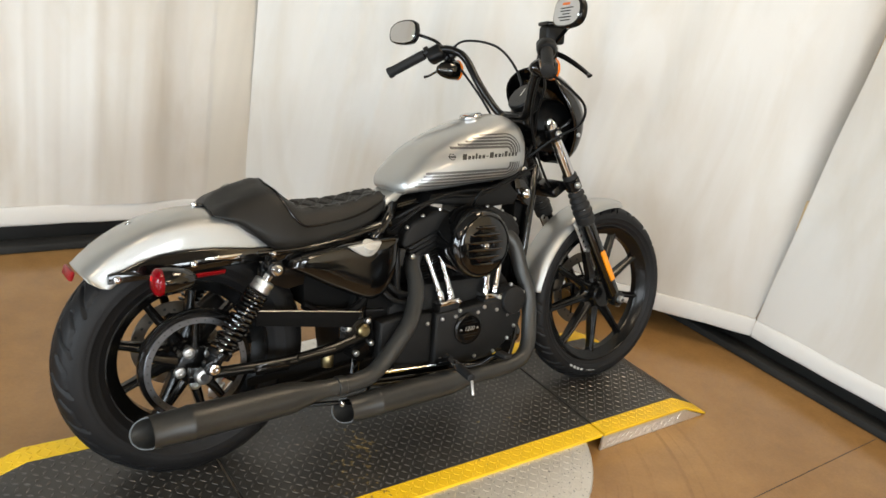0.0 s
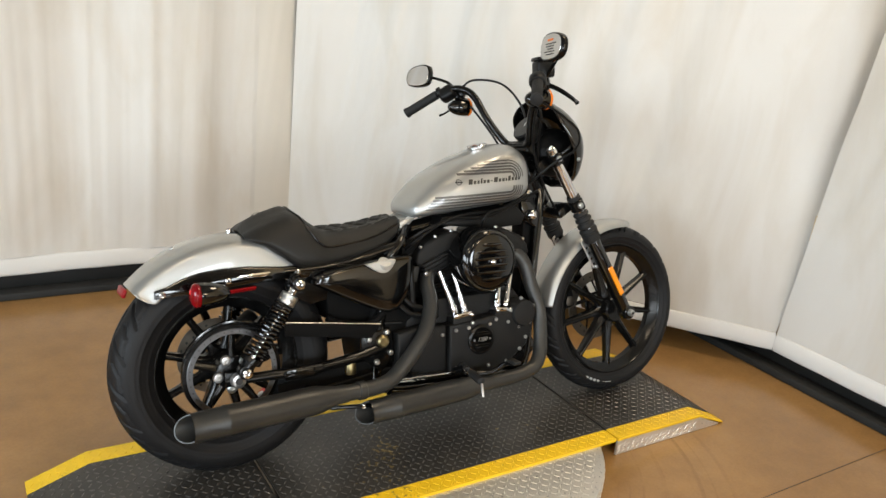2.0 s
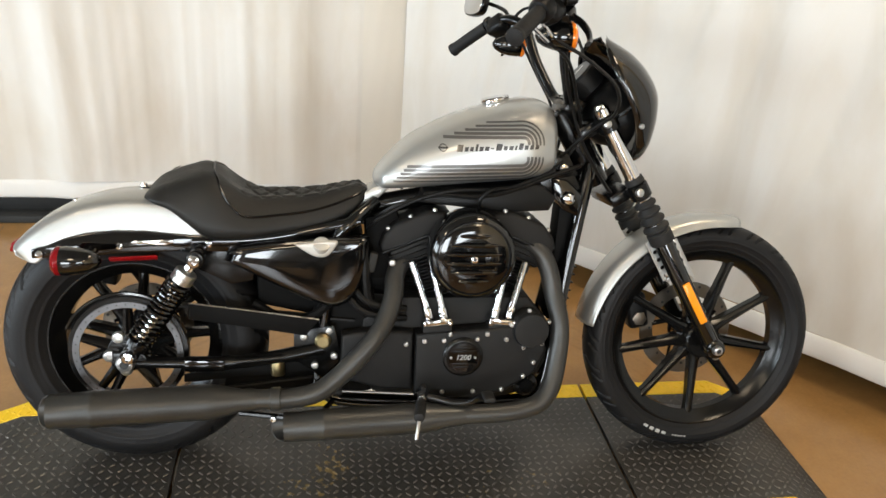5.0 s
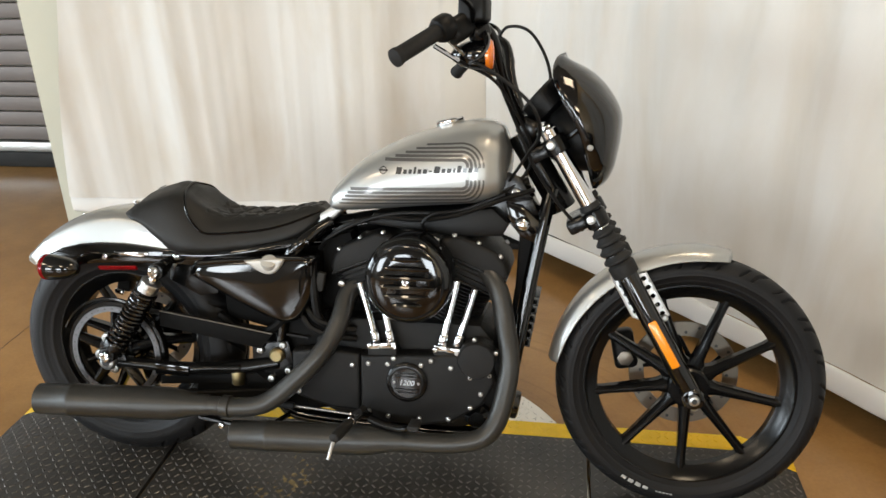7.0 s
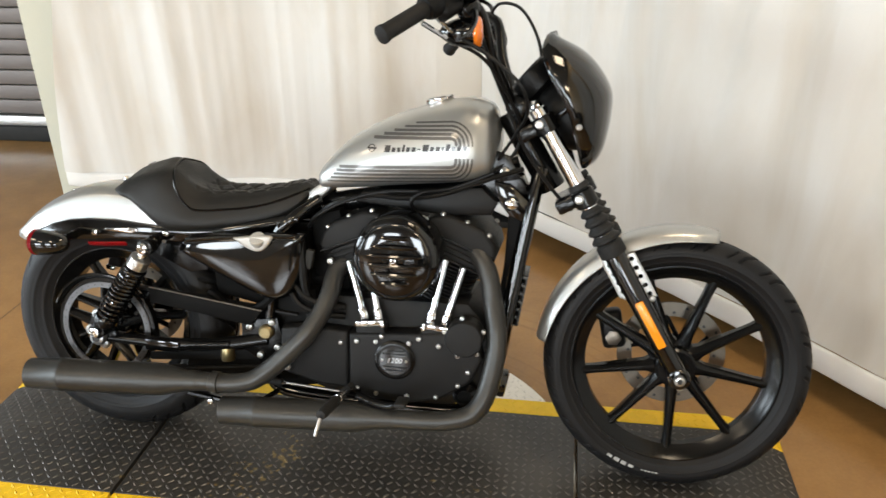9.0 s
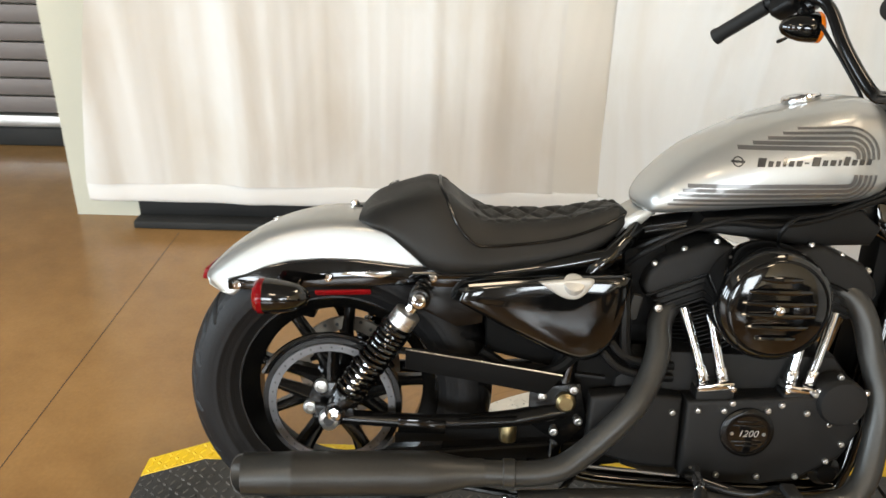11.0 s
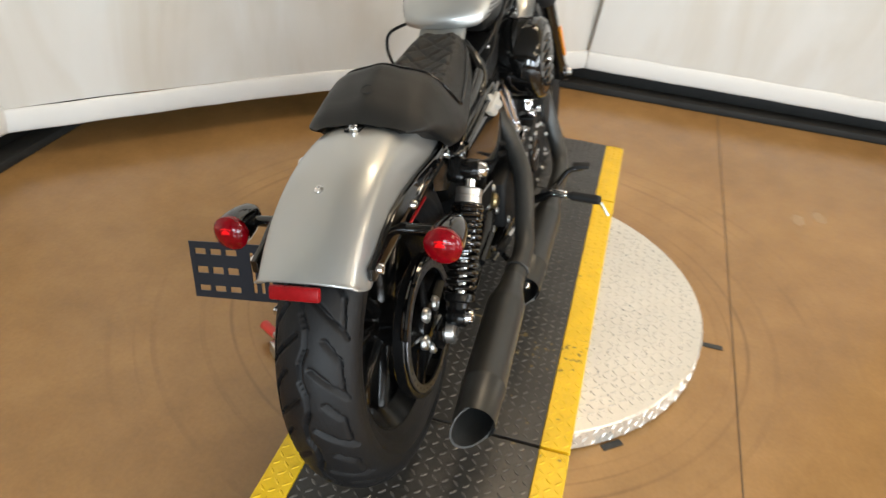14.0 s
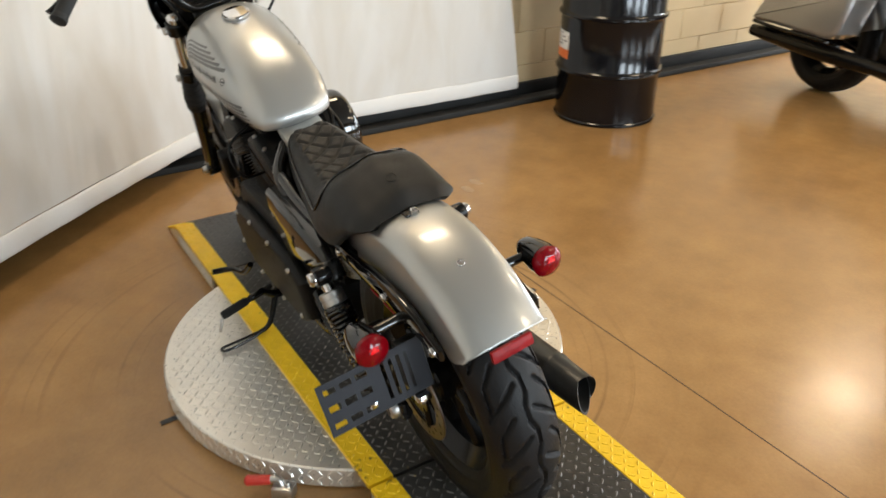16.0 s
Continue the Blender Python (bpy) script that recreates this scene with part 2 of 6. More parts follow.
def finish(me, material, sharp=38):
    me.materials.append(material)
    me.polygons.foreach_set("use_smooth", [True] * len(me.polygons))
    me.set_sharp_from_angle(angle=radians(sharp))
    me.update()


def part(name, bm, material, parent, label="", sharp=38):
    """Links a bmesh (or a mesh) as one mesh object under a thing or under a part."""
    me = bm if isinstance(bm, bpy.types.Mesh) else to_mesh(name, bm, material, sharp)
    ob = new(name, me)
    ob.parent = parent
    return tagged(ob, label=label)


def thing(name, label, category, group="", kind="", m=None):
    ob = new(name)
    ob.empty_display_size = 0.05
    if m is not None:
        ob.matrix_world = m
    return tagged(ob, label, category, group, kind)


def solid(name, bm, material, label, category, group="", kind="", sharp=38):
    return tagged(new(name, to_mesh(name, bm, material, sharp)), label, category, group, kind)


def join(*bms):
    out = bmesh.new()
    for b in bms:
        me = bpy.data.meshes.new("tmp")
        b.to_mesh(me)
        b.free()
        out.from_mesh(me)
        bpy.data.meshes.remove(me)
    return out


def moved(bm, m):
    bmesh.ops.transform(bm, matrix=m, verts=bm.verts)
    return bm


def block(cx, cy, cz, sx, sy, sz, bevel=0.0, m=None, segs=2):
    bm = bmesh.new()
    bmesh.ops.create_cube(bm, size=1, matrix=Matrix.Diagonal((sx, sy, sz, 1)))
    if bevel:
        bmesh.ops.bevel(bm, geom=bm.edges[:], offset=bevel, segments=segs, profile=0.5, affect="EDGES")
    if m is not None:
        moved(bm, m)
    return moved(bm, Matrix.Translation((cx, cy, cz)))


def span_box(x0, x1, y0, y1, z0, z1, bevel=0.0):
    return block((x0 + x1) / 2, (y0 + y1) / 2, (z0 + z1) / 2, x1 - x0, y1 - y0, z1 - z0, bevel)


def frame_of(axis):
    return Vector(axis).to_track_quat("Z", "Y").to_matrix().to_4x4()


def lathe(profile, origin=(0, 0, 0), axis=(0, 0, 1), seg=32, capped=True):
    """Turns a profile of (radius, height) about an axis."""
    bm = bmesh.new()
    rings = []
    for r, h in profile:
        rings.append([bm.verts.new((max(r, 1e-4) * math.cos(6.283185307 * k / seg), max(r, 1e-4) * math.sin(6.283185307 * k / seg), h)) for k in range(seg)])
    for a, b in zip(rings, rings[1:]):
        for k in range(seg):
            bm.faces.new((a[k], a[(k + 1) % seg], b[(k + 1) % seg], b[k]))
    if capped:
        bm.faces.new(rings[0][::-1])
        bm.faces.new(rings[-1])
    return moved(bm, Matrix.Translation(origin) @ frame_of(axis))


def rod(p0, p1, r0, r1=None, seg=16, bevel=0.0):
    p0, p1 = Vector(p0), Vector(p1)
    d, r1 = (p1 - p0).length, r0 if r1 is None else r1
    b = min(bevel, d * 0.4)
    prof = [(r0, 0), (r1, d)] if not b else [(r0 - b, 0), (r0 - 0.3 * b, 0.3 * b), (r0, b), (r1, d - b), (r1 - 0.3 * b, d - 0.3 * b), (r1 - b, d)]
    return lathe(prof, p0, p1 - p0, seg)


def ring(r_out, r_in, h0, h1, origin, axis, seg=48, b=0.0015):
    prof = [(r_in, h0), (r_out - b, h0), (r_out, h0 + b), (r_out, h1 - b), (r_out - b, h1), (r_in, h1), (r_in, h0)]
    bm = lathe(prof, origin, axis, seg, capped=False)
    bmesh.ops.remove_doubles(bm, verts=bm.verts, dist=1e-5)
    return bm


def spline(pts, n=8):
    """Catmull-Rom through the points."""
    p = [np.array(q, float) for q in pts]
    p = [2 * p[0] - p[1]] + p + [2 * p[-1] - p[-2]]
    out = []
    for a, b, c, d in zip(p, p[1:], p[2:], p[3:]):
        for k in range(n):
            t = k / n
            out.append(0.5 * (2 * b + (c - a) * t + (2 * a - 5 * b + 4 * c - d) * t * t + (3 * b - a - 3 * c + d) * t**3))
    return out + [p[-2]]


def tube(pts, r, seg=10, smooth=8, capped=True, flat=1.0):
    """A round tube along a smooth line; r: one radius or one for each given point."""
    rs = [r] * len(pts) if isinstance(r, (int, float)) else list(r)
    line = spline([(*p, q) for p, q in zip(pts, rs)], smooth) if smooth > 1 else [np.array((*p, q)) for p, q in zip(pts, rs)]
    bm = bmesh.new()
    rings, up = [], None
    for k, q in enumerate(line):
        d = Vector(line[min(k + 1, len(line) - 1)][:3] - line[max(k - 1, 0)][:3]).normalized()
        if up is None:
            up = d.orthogonal().normalized()
        up = (up - d * up.dot(d)).normalized()
        side = d.cross(up)
        rings.append([bm.verts.new(Vector(q[:3]) + float(q[3]) * (math.cos(a) * up + flat * math.sin(a) * side)) for a in np.linspace(0, 2 * math.pi, seg, endpoint=False)])
    for a, b in zip(rings, rings[1:]):
        for k in range(seg):
            bm.faces.new((a[k], a[(k + 1) % seg], b[(k + 1) % seg], b[k]))
    if capped:
        bm.faces.new(rings[0][::-1])
        bm.faces.new(rings[-1])
    return bm


def prism(poly, y0, y1, bevel=0.0, segs=2, rounded=0):
    """A plate: a polygon in x and z, from y0 to y1, its rims bevelled."""
    if rounded:
        poly = [tuple(q) for q in spline(list(poly) + [poly[0]], rounded)[:-1]]
    bm = bmesh.new()
    a, b = ([bm.verts.new((x, y, z)) for x, z in poly] for y in (y0, y1))
    bm.faces.new(a)
    bm.faces.new(b[::-1])
    for k in range(len(poly)):
        j = (k + 1) % len(poly)
        bm.faces.new((a[j], a[k], b[k], b[j]))
    bmesh.ops.recalc_face_normals(bm, faces=bm.faces)
    if bevel:
        rim = [e for e in bm.edges if abs(e.verts[0].co.y - e.verts[1].co.y) < 1e-6]
        bmesh.ops.bevel(bm, geom=rim, offset=bevel, segments=segs, profile=0.5, affect="EDGES")
    return bm


def grid_mesh(name, P, material, close_u=False, close_v=False, sharp=60):
    """A mesh from an array of points, n by m by 3."""
    n, m = P.shape[:2]
    idx = np.arange(n * m).reshape(n, m)
    a = idx if close_u else idx[:-1]
    if close_u:
        nxt = np.roll(idx, -1, 0)
    else:
        a, nxt = idx[:-1], idx[1:]
    if close_v:
        q = np.stack([a, nxt, np.roll(nxt, -1, 1), np.roll(a, -1, 1)], -1)
    else:
        q = np.stack([a[:, :-1], nxt[:, :-1], nxt[:, 1:], a[:, 1:]], -1)
    me = bpy.data.meshes.new(name)
    me.from_pydata(P.reshape(-1, 3).tolist(), [], q.reshape(-1, 4).tolist())
    finish(me, material, sharp)
    return me


def oriented(me):
    bm = bmesh.new()
    bm.from_mesh(me)
    bmesh.ops.recalc_face_normals(bm, faces=bm.faces)
    bm.to_mesh(me)
    bm.free()
    return me


def smooth_table(xs, rows, at):
    """Smooth values at `at` of columns known at xs."""
    rows = np.array(rows, float)
    out = []
    for c in rows.T:
        m = np.gradient(c, xs)
        k = np.clip(np.searchsorted(xs, at) - 1, 0, len(xs) - 2)
        x0, x1 = np.array(xs)[k], np.array(xs)[k + 1]
        h = x1 - x0
        t = np.clip((at - x0) / h, 0, 1)
        out.append((2 * t**3 - 3 * t**2 + 1) * c[k] + (t**3 - 2 * t**2 + t) * h * m[k] + (-2 * t**3 + 3 * t**2) * c[k + 1] + (t**3 - t**2) * h * m[k + 1])
    return np.array(out)


_bolt_meshes = {}


def bolt(parent, p, axis=(0, -1, 0), r=0.006, h=0.005, material=None, name="bolt"):
    """A domed bolt head with a socket; alike ones share a mesh."""
    material = material or STEEL
    key = (round(r, 4), round(h, 4), material.name)
    if key not in _bolt_meshes:
        bm = lathe([(r, -0.002), (r, h * 0.55), (r * 0.85, h * 0.9), (r * 0.5, h), (r * 0.45, h * 0.6), (0.0001, h * 0.6)], seg=12)
        _bolt_meshes[key] = to_mesh("bolt", bm, material)
    ob = new(name, _bolt_meshes[key])
    ob.parent = parent
    ob.matrix_local = Matrix.Translation(p) @ frame_of(axis)
    return ob

# ---- the room ----
_floor = solid("floor", span_box(-7.2, 2.8, -8.2, 3.2, -0.2, 0), CONCRETE, "polished brown stained concrete floor with saw-cut joints", "floor", kind="structure")
for _p in (span_box(-7, 2.45, -0.7045, -0.7015, -0.001, 0.0008), span_box(-0.9, -0.8975, -8, 1.7, -0.001, 0.0008)):
    part("saw_cut_joint", _p, JOINT, _floor, "thin dark saw-cut line in the concrete")
solid("ceiling", span_box(-7.2, 2.9, -8.2, 3.2, 4.2, 4.4), CEIL, "plain dim painted ceiling", "ceiling", kind="structure")

# wall behind the pleated curtain, ending in a free corner
solid("wall_north", span_box(-1.397, 2.57, 1.865, 2.035, 0, 4.2), PALE, "pale green-grey painted wall behind white curtains", "wall", kind="structure")
solid("wall_north_far", span_box(-7.2, 2.9, 3.0, 3.2, 0, 4.2), PALE, "plain painted wall with a roller shutter", "wall", kind="structure")


def wall_with_openings(name, u0, u1, v0, v1, top, openings, along_y=False):
    """A wall from u0 to u1, v0 to v1 thick, with openings (from, to, foot, head)."""
    bms, u = [], u0

    def piece(a, b, z0, z1):
        bms.append(span_box(v0, v1, a, b, z0, z1) if along_y else span_box(a, b, v0, v1, z0, z1))

    for a, b, z0, z1 in openings:
        piece(u, a, 0, top)
        piece(a, b, 0, z0)
        piece(a, b, z1, top)
        u = b
    piece(u, u1, 0, top)
    return solid(name, join(*bms), DIMWALL, "unseen plain painted wall closing the room, with tall openings", "wall", kind="structure")


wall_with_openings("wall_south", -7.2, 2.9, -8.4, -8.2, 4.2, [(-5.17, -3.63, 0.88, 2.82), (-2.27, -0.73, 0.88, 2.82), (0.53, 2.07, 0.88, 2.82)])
# the west openings are made up to hold the added lamps
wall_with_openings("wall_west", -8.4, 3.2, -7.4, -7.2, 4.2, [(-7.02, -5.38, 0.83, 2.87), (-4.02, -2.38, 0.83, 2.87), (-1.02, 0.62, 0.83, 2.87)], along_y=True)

# painted block wall on the far side
_east = solid("wall_east", span_box(2.581, 2.9, -8.2, 2.035, 0, 4.2), MORTAR, "tan painted concrete block wall", "wall", kind="structure")
part("sill_course", span_box(2.531, 2.586, -8.1, 1.84, 0.615, 0.755, 0.006), BLOCK, _east, "projecting lighter sill course")
# black base and curb along two walls
solid("baseboard", span_box(2.548, 2.581, -8.1, 1.805, 0, 0.105, 0.006), BASE, "black rubber base along the block wall", "baseboard", kind="structure")
solid("trim", span_box(2.458, 2.548, -8.1, 1.725, 0, 0.035, 0.008), CURB, "low dark grey curb at the wall's foot", "curb", kind="structure")
solid("baseboard", span_box(-1.1, 2.546, 1.81, 1.865, 0, 0.105, 0.006), BASE, "black rubber base along the wall", "baseboard", kind="structure")
solid("trim", span_box(-1.1, 2.456, 1.727, 1.81, 0, 0.035, 0.008), CURB, "low dark grey curb at the wall's foot", "curb", kind="structure")

# roller shutter beyond the free wall end
_door = thing("door_1", "dark grey roller shutter with horizontal slats, closed", "roller door", kind="structure")
for _k in range(26):
    part("slat", block(-3.4, 2.80, 0.22 + 0.095 * _k, 3.6, 0.02, 0.088, 0.006), SHUTTER, _door)
part("bottom_bar", span_box(-5.2, -1.6, 2.77, 2.84, 0.1, 0.165, 0.008), ALU, _door, "bright aluminium bottom bar")
part("rubber_seal", span_box(-5.2, -1.6, 2.75, 2.85, 0, 0.1, 0.015), CURB, _door, "dark rubber seal")
part("shutter_box", span_box(-5.3, -1.5, 2.69, 2.99, 2.7, 3.2, 0.01), SHUTTER, _door)
solid("wall_shutter_side", span_box(-1.6, -0.6, 2.81, 2.99, 0, 4.2), PALE, "painted wall beside the roller shutter", "wall", kind="structure")


def curtain(name, label, p0, p1, top, z_hem, z0, fold, material, flare=0.0, lean=0.0, bow=0.0, seed=0, cols=260):
    """A hanging cloth from p0 to p1 with a rolled white hem; fold(s, h) gives the depth of the folds in metres."""
    ob = thing(name, label, "curtain")
    p0, p1 = np.array(p0), np.array(p1)
    along = (p1 - p0) / np.linalg.norm(p1 - p0)
    out = np.array((along[1], -along[0]))
    length = np.linalg.norm(p1 - p0)
    s = np.linspace(0, 1, cols)
    h = np.linspace(0, 1, 46) ** 1.3
    P = np.zeros((len(h), cols, 3))
    for i, v in enumerate(h):
        z = z_hem + (top - z_hem) * v
        x = s * length + flare * (1 - s) * v + lean * s * min(v, 0.45)
        d = fold(s * length, v) - bow * np.sin(math.pi * s)
        P[i, :, 0] = p0[0] + along[0] * x + out[0] * d
        P[i, :, 1] = p0[1] + along[1] * x + out[1] * d
        P[i, :, 2] = z
    part("cloth", oriented(grid_mesh("cloth", P, material, sharp=80)), material, ob)
    # the hem: a flattened roll round a hidden pipe
    a = np.linspace(0, 2 * math.pi, 14, endpoint=False)
    Q = np.zeros((cols, 14, 3))
    d = fold(s * length, 0.0) * 0.35 - bow * np.sin(math.pi * s)
    wob = 0.0015 * np.sin(s * length * 5 + seed) + 0.0008 * np.sin(s * length * 23 + 2 * seed)
    for k, t in enumerate(a):
        off = d + 0.010 * np.cos(t) + 0.006
        Q[:, k, 0] = p0[0] + along[0] * s * length + out[0] * off
        Q[:, k, 1] = p0[1] + along[1] * s * length + out[1] * off
        Q[:, k, 2] = (z_hem + z0) / 2 + (z_hem - z0) / 2 * 1.04 * np.sin(t) + wob
    part("hem", oriented(grid_mesh("hem", Q, HEM, close_v=True, sharp=80)), HEM, ob, "rolled white hem")
    return ob


def wave(s, seed, scale):
    return np.array([noise.noise((float(v) * scale, seed * 7.3, 0.5)) for v in s])


def pleats(s, v):
    # the folds fan out: those near the free edge lean most
    calm = np.clip((1.97 - s) / 0.35, 0.12, 1)
    s = s + 0.62 * v * np.clip(1 - s / 1.7, 0, 1)
    return 0.105 * calm * (1 - 0.6 * (1 - v) ** 5) * (wave(s, 1, 3.6) * 0.8 + 0.55 * wave(s + 0.03 * v, 2, 7.5) + 0.16 * np.sin(s * 19 + 0.5 * v) + 0.10 * wave(s + 0.05 * v, 11, 17) + 0.022 * wave(s - 0.04 * v, 12, 40)) + 0.02


def taut(s, v):
    k = min(1.0, 0.15 + 2.5 * v) * np.clip(s / 0.3, 0.15, 1)
    return 0.03 * wave(s, 3, 1.6) * k + 0.060 * wave(s + 0.12 * v, 4, 4.6) * k + 0.026 * wave(s - 0.2 * v, 8, 11) * k * (0.7 + wave(s, 21, 2.1)) + 0.008 * wave(s - 0.35 * v, 9, 27) * k * np.clip(0.6 + 2 * wave(s + v, 22, 1.7), 0, 1.6)


def draped(s, v):
    k = min(1.0, 0.2 + 2.5 * v)
    return 0.036 * wave(s - 0.7 * v, 5, 2.6) * k + 0.020 * wave(s - 1.1 * v, 6, 6.4) * k + 0.007 * wave(s - 0.9 * v, 7, 17) * k + 0.012


HEM_TOP, HEM_FOOT = 0.187, 0.103
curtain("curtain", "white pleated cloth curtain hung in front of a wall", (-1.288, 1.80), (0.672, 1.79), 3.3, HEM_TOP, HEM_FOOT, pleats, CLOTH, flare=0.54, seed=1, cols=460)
curtain("curtain", "narrow cream curtain strip in the corner", (0.662, 1.772), (0.852, 1.764), 3.3, HEM_TOP + 0.008, HEM_FOOT, taut, LINING, seed=2, cols=40)
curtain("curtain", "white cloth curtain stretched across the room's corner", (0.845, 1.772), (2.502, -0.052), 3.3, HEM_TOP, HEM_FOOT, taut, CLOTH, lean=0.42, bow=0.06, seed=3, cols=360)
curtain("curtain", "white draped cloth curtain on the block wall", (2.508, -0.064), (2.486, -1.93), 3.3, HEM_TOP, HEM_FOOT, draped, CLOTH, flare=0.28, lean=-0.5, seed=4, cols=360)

# ---- turntable and runway ----
DECK = 0.070


def lugs(name, cells, material, parent, z, label=""):
    """Raised lozenges of a tread plate, turned this way and that; cells: centres with the slope of the sheet."""
    verts, faces = [], []
    shape = [(-0.5, 0), (-0.2, 0.16), (0.2, 0.16), (0.5, 0), (0.2, -0.16), (-0.2, -0.16)]
    top = [(-0.36, 0), (0, 0.06), (0.36, 0), (0, -0.06)]
    size, high = 0.0192, 0.0015
    for x, y, turn, zz, slope in cells:
        c, s = math.cos(turn), math.sin(turn)
        b = len(verts)
        for (u, v), h in [(p, 0) for p in shape] + [(p, high) for p in top]:
            px, py = size * (u * c - v * s), size * (u * s + v * c)
            verts.append((x + px, y + py, zz + h + slope * px))
        faces += [tuple(b + k for k in f) for f in ((0, 1, 6), (1, 7, 6), (1, 2, 7), (2, 8, 7), (2, 3, 8), (3, 4, 8), (4, 9, 8), (4, 5, 9), (5, 6, 9), (5, 0, 6), (6, 7, 8), (6, 8, 9))]
    me = bpy.data.meshes.new(name)
    me.from_pydata(verts, [], faces)
    finish(me, material, 20)
    return tagged(part(name, me, material, parent, label), kind="stuff")


def tread_cells(x0, x1, y0, y1, inside=lambda x, y: True, height=lambda x: (DECK, 0.0)):
    pitch, out = 0.0232, []
    for i in range(int(round((x1 - x0) / pitch))):
        for j in range(int(round((y1 - y0) / pitch))):
            x, y = x0 + (i + 0.5) * (x1 - x0) / round((x1 - x0) / pitch), y0 + (j + 0.5) * (y1 - y0) / round((y1 - y0) / pitch)
            if inside(x, y):
                z, slope = height(x)
                out.append((x, y, radians(45 if (i + j) % 2 else -45), z, slope))
    return out


_table = thing("turntable", "round aluminium tread-plate turntable on the concrete floor", "turntable")
part("disc", lathe([(0.598, 0.002), (0.604, 0.006), (0.604, 0.057), (0.600, 0.0605), (0.3, 0.061)], (0.69, 0, 0), seg=128), PLATE, _table)
lugs("tread", tread_cells(0.07, 1.31, -0.6, 0.6, lambda x, y: math.hypot(x - 0.69, y) < 0.58 and abs(y) > 0.30, lambda x: (0.0608, 0)), PLATE, _table, DECK)
_side = []
for _k in range(150):
    _a = 6.283185 * _k / 150
    for _j in range(3):
        _t = radians(45 if (_k + _j) % 2 else -45)
        _side.append((_a, 0.013 + 0.0175 * _j, _t))


def side_lugs():
    bm = bmesh.new()
    for a, z, t in _side:
        m = Matrix.Rotation(a, 4, "Z") @ Matrix.Translation((0.604, 0, z)) @ Matrix.Rotation(math.pi / 2, 4, "Y") @ Matrix.Rotation(t, 4, "Z")
        pts = [(-0.012, 0, 0), (0, 0.0022, 0), (0.012, 0, 0), (0, -0.0022, 0), (-0.008, 0, 0.0016), (0.008, 0, 0.0016)]
        v = [bm.verts.new(m @ Vector(p)) for p in pts]
        for f in ((0, 1, 4), (1, 5, 4), (1, 2, 5), (2, 3, 5), (3, 4, 5), (3, 0, 4)):
            bm.faces.new([v[k] for k in f])
    return moved(bm, Matrix.Translation((0.69, 0, 0)))


part("rim_tread", side_lugs(), PLATE, _table)


def side_tread(cells, s, ob):
    """Lozenges on an upright side plate."""
    verts, faces = [], []
    for x, z, turn in cells:
        c, n, b = math.cos(turn), math.sin(turn), len(verts)
        for u, v, h in ((-0.5, 0, 0), (0, 0.1, 0), (0.5, 0, 0), (0, -0.1, 0), (-0.3, 0, 1), (0.3, 0, 1)):
            verts.append((x + 0.026 * (u * c - v * n), s * (0.302 + 0.0018 * h), z + 0.026 * (u * n + v * c)))
        faces += [tuple(b + k for k in f) for f in ((0, 1, 4), (1, 5, 4), (1, 2, 5), (2, 3, 5), (3, 4, 5), (3, 0, 4))]
    me = bpy.data.meshes.new("side_tread")
    me.from_pydata(verts, [], faces)
    finish(me, PLATE, 20)
    return tagged(part("side_tread", oriented(me), PLATE, ob), kind="stuff")


def runway(name, label, x0, x1, tip=None):
    """A black plate with yellow edges; tip: the x where it slopes down to the floor."""
    ob = thing(name, label, "ramp", group="runway sections")
    low = 0.004
    bend = x1 if tip is None else (x1 if tip > x1 else x0)
    rows = [(x0, DECK), (x1, DECK)] if tip is None else ([(x0, DECK), (x1, DECK), (tip, low + 0.004)] if tip > x1 else [(tip, low + 0.004), (x0, DECK), (x1, DECK)])

    def height(x):
        for (a, za), (b, zb) in zip(rows, rows[1:]):
            if a <= x <= b:
                return za + (zb - za) * (x - a) / (b - a), (zb - za) / (b - a)
        return DECK, 0.0

    def strip(y0, y1, thick, material, nm, bevel=0.002):
        poly = [(x, z) for x, z in rows] + [(x, max(z - thick, 0.001)) for x, z in rows[::-1]]
        return part(nm, prism(poly, y0, y1, bevel, 1), material, ob)

    strip(-0.236, 0.236, 0.012, BLACKPLATE, "deck_plate")
    strip(-0.304, -0.236, 0.012, YELLOW, "edge_band")
    strip(0.236, 0.304, 0.012, YELLOW, "edge_band")
    xa, xb = rows[0][0], rows[-1][0]
    lugs("deck_tread", tread_cells(xa + 0.004, xb - 0.004, -0.234, 0.234, height=height), LUG, ob, DECK)
    for s in (-1, 1):
        lugs("band_tread", tread_cells(xa + 0.004, xb - 0.004, s * 0.27 - 0.032, s * 0.27 + 0.032, height=height), YELLOW, ob, DECK)
        if tip is not None:
            if tip > x1:
                poly = [(x0, DECK - 0.0125), (x1, DECK - 0.0125), (tip - 0.022, 0.0045), (tip - 0.03, 0.0015), (x0, 0.0015)]
            else:
                poly = [(x0, DECK - 0.0125), (x1, DECK - 0.0125), (x1, 0.0015), (tip + 0.03, 0.0015), (tip + 0.022, 0.0045)]
            plate_ob = part("side_plate", prism(poly, s * 0.298 - 0.004, s * 0.298 + 0.004), PLATE, ob, "bare aluminium side plate")
            cells = [(x0 + 0.012 + 0.0235 * i, 0.014 + 0.021 * j, radians(62 if (i + j) % 2 == 0 else 28)) for i in range(int((x1 - x0) / 0.0235)) for j in range(2)]
            side_tread(cells, s, ob)
    return ob


runway("runway", "black tread-plate runway with yellow edges across the turntable", 0.095, 1.287)
runway("ramp", "black tread-plate front ramp with yellow edges", 1.297, 1.732, 1.882)
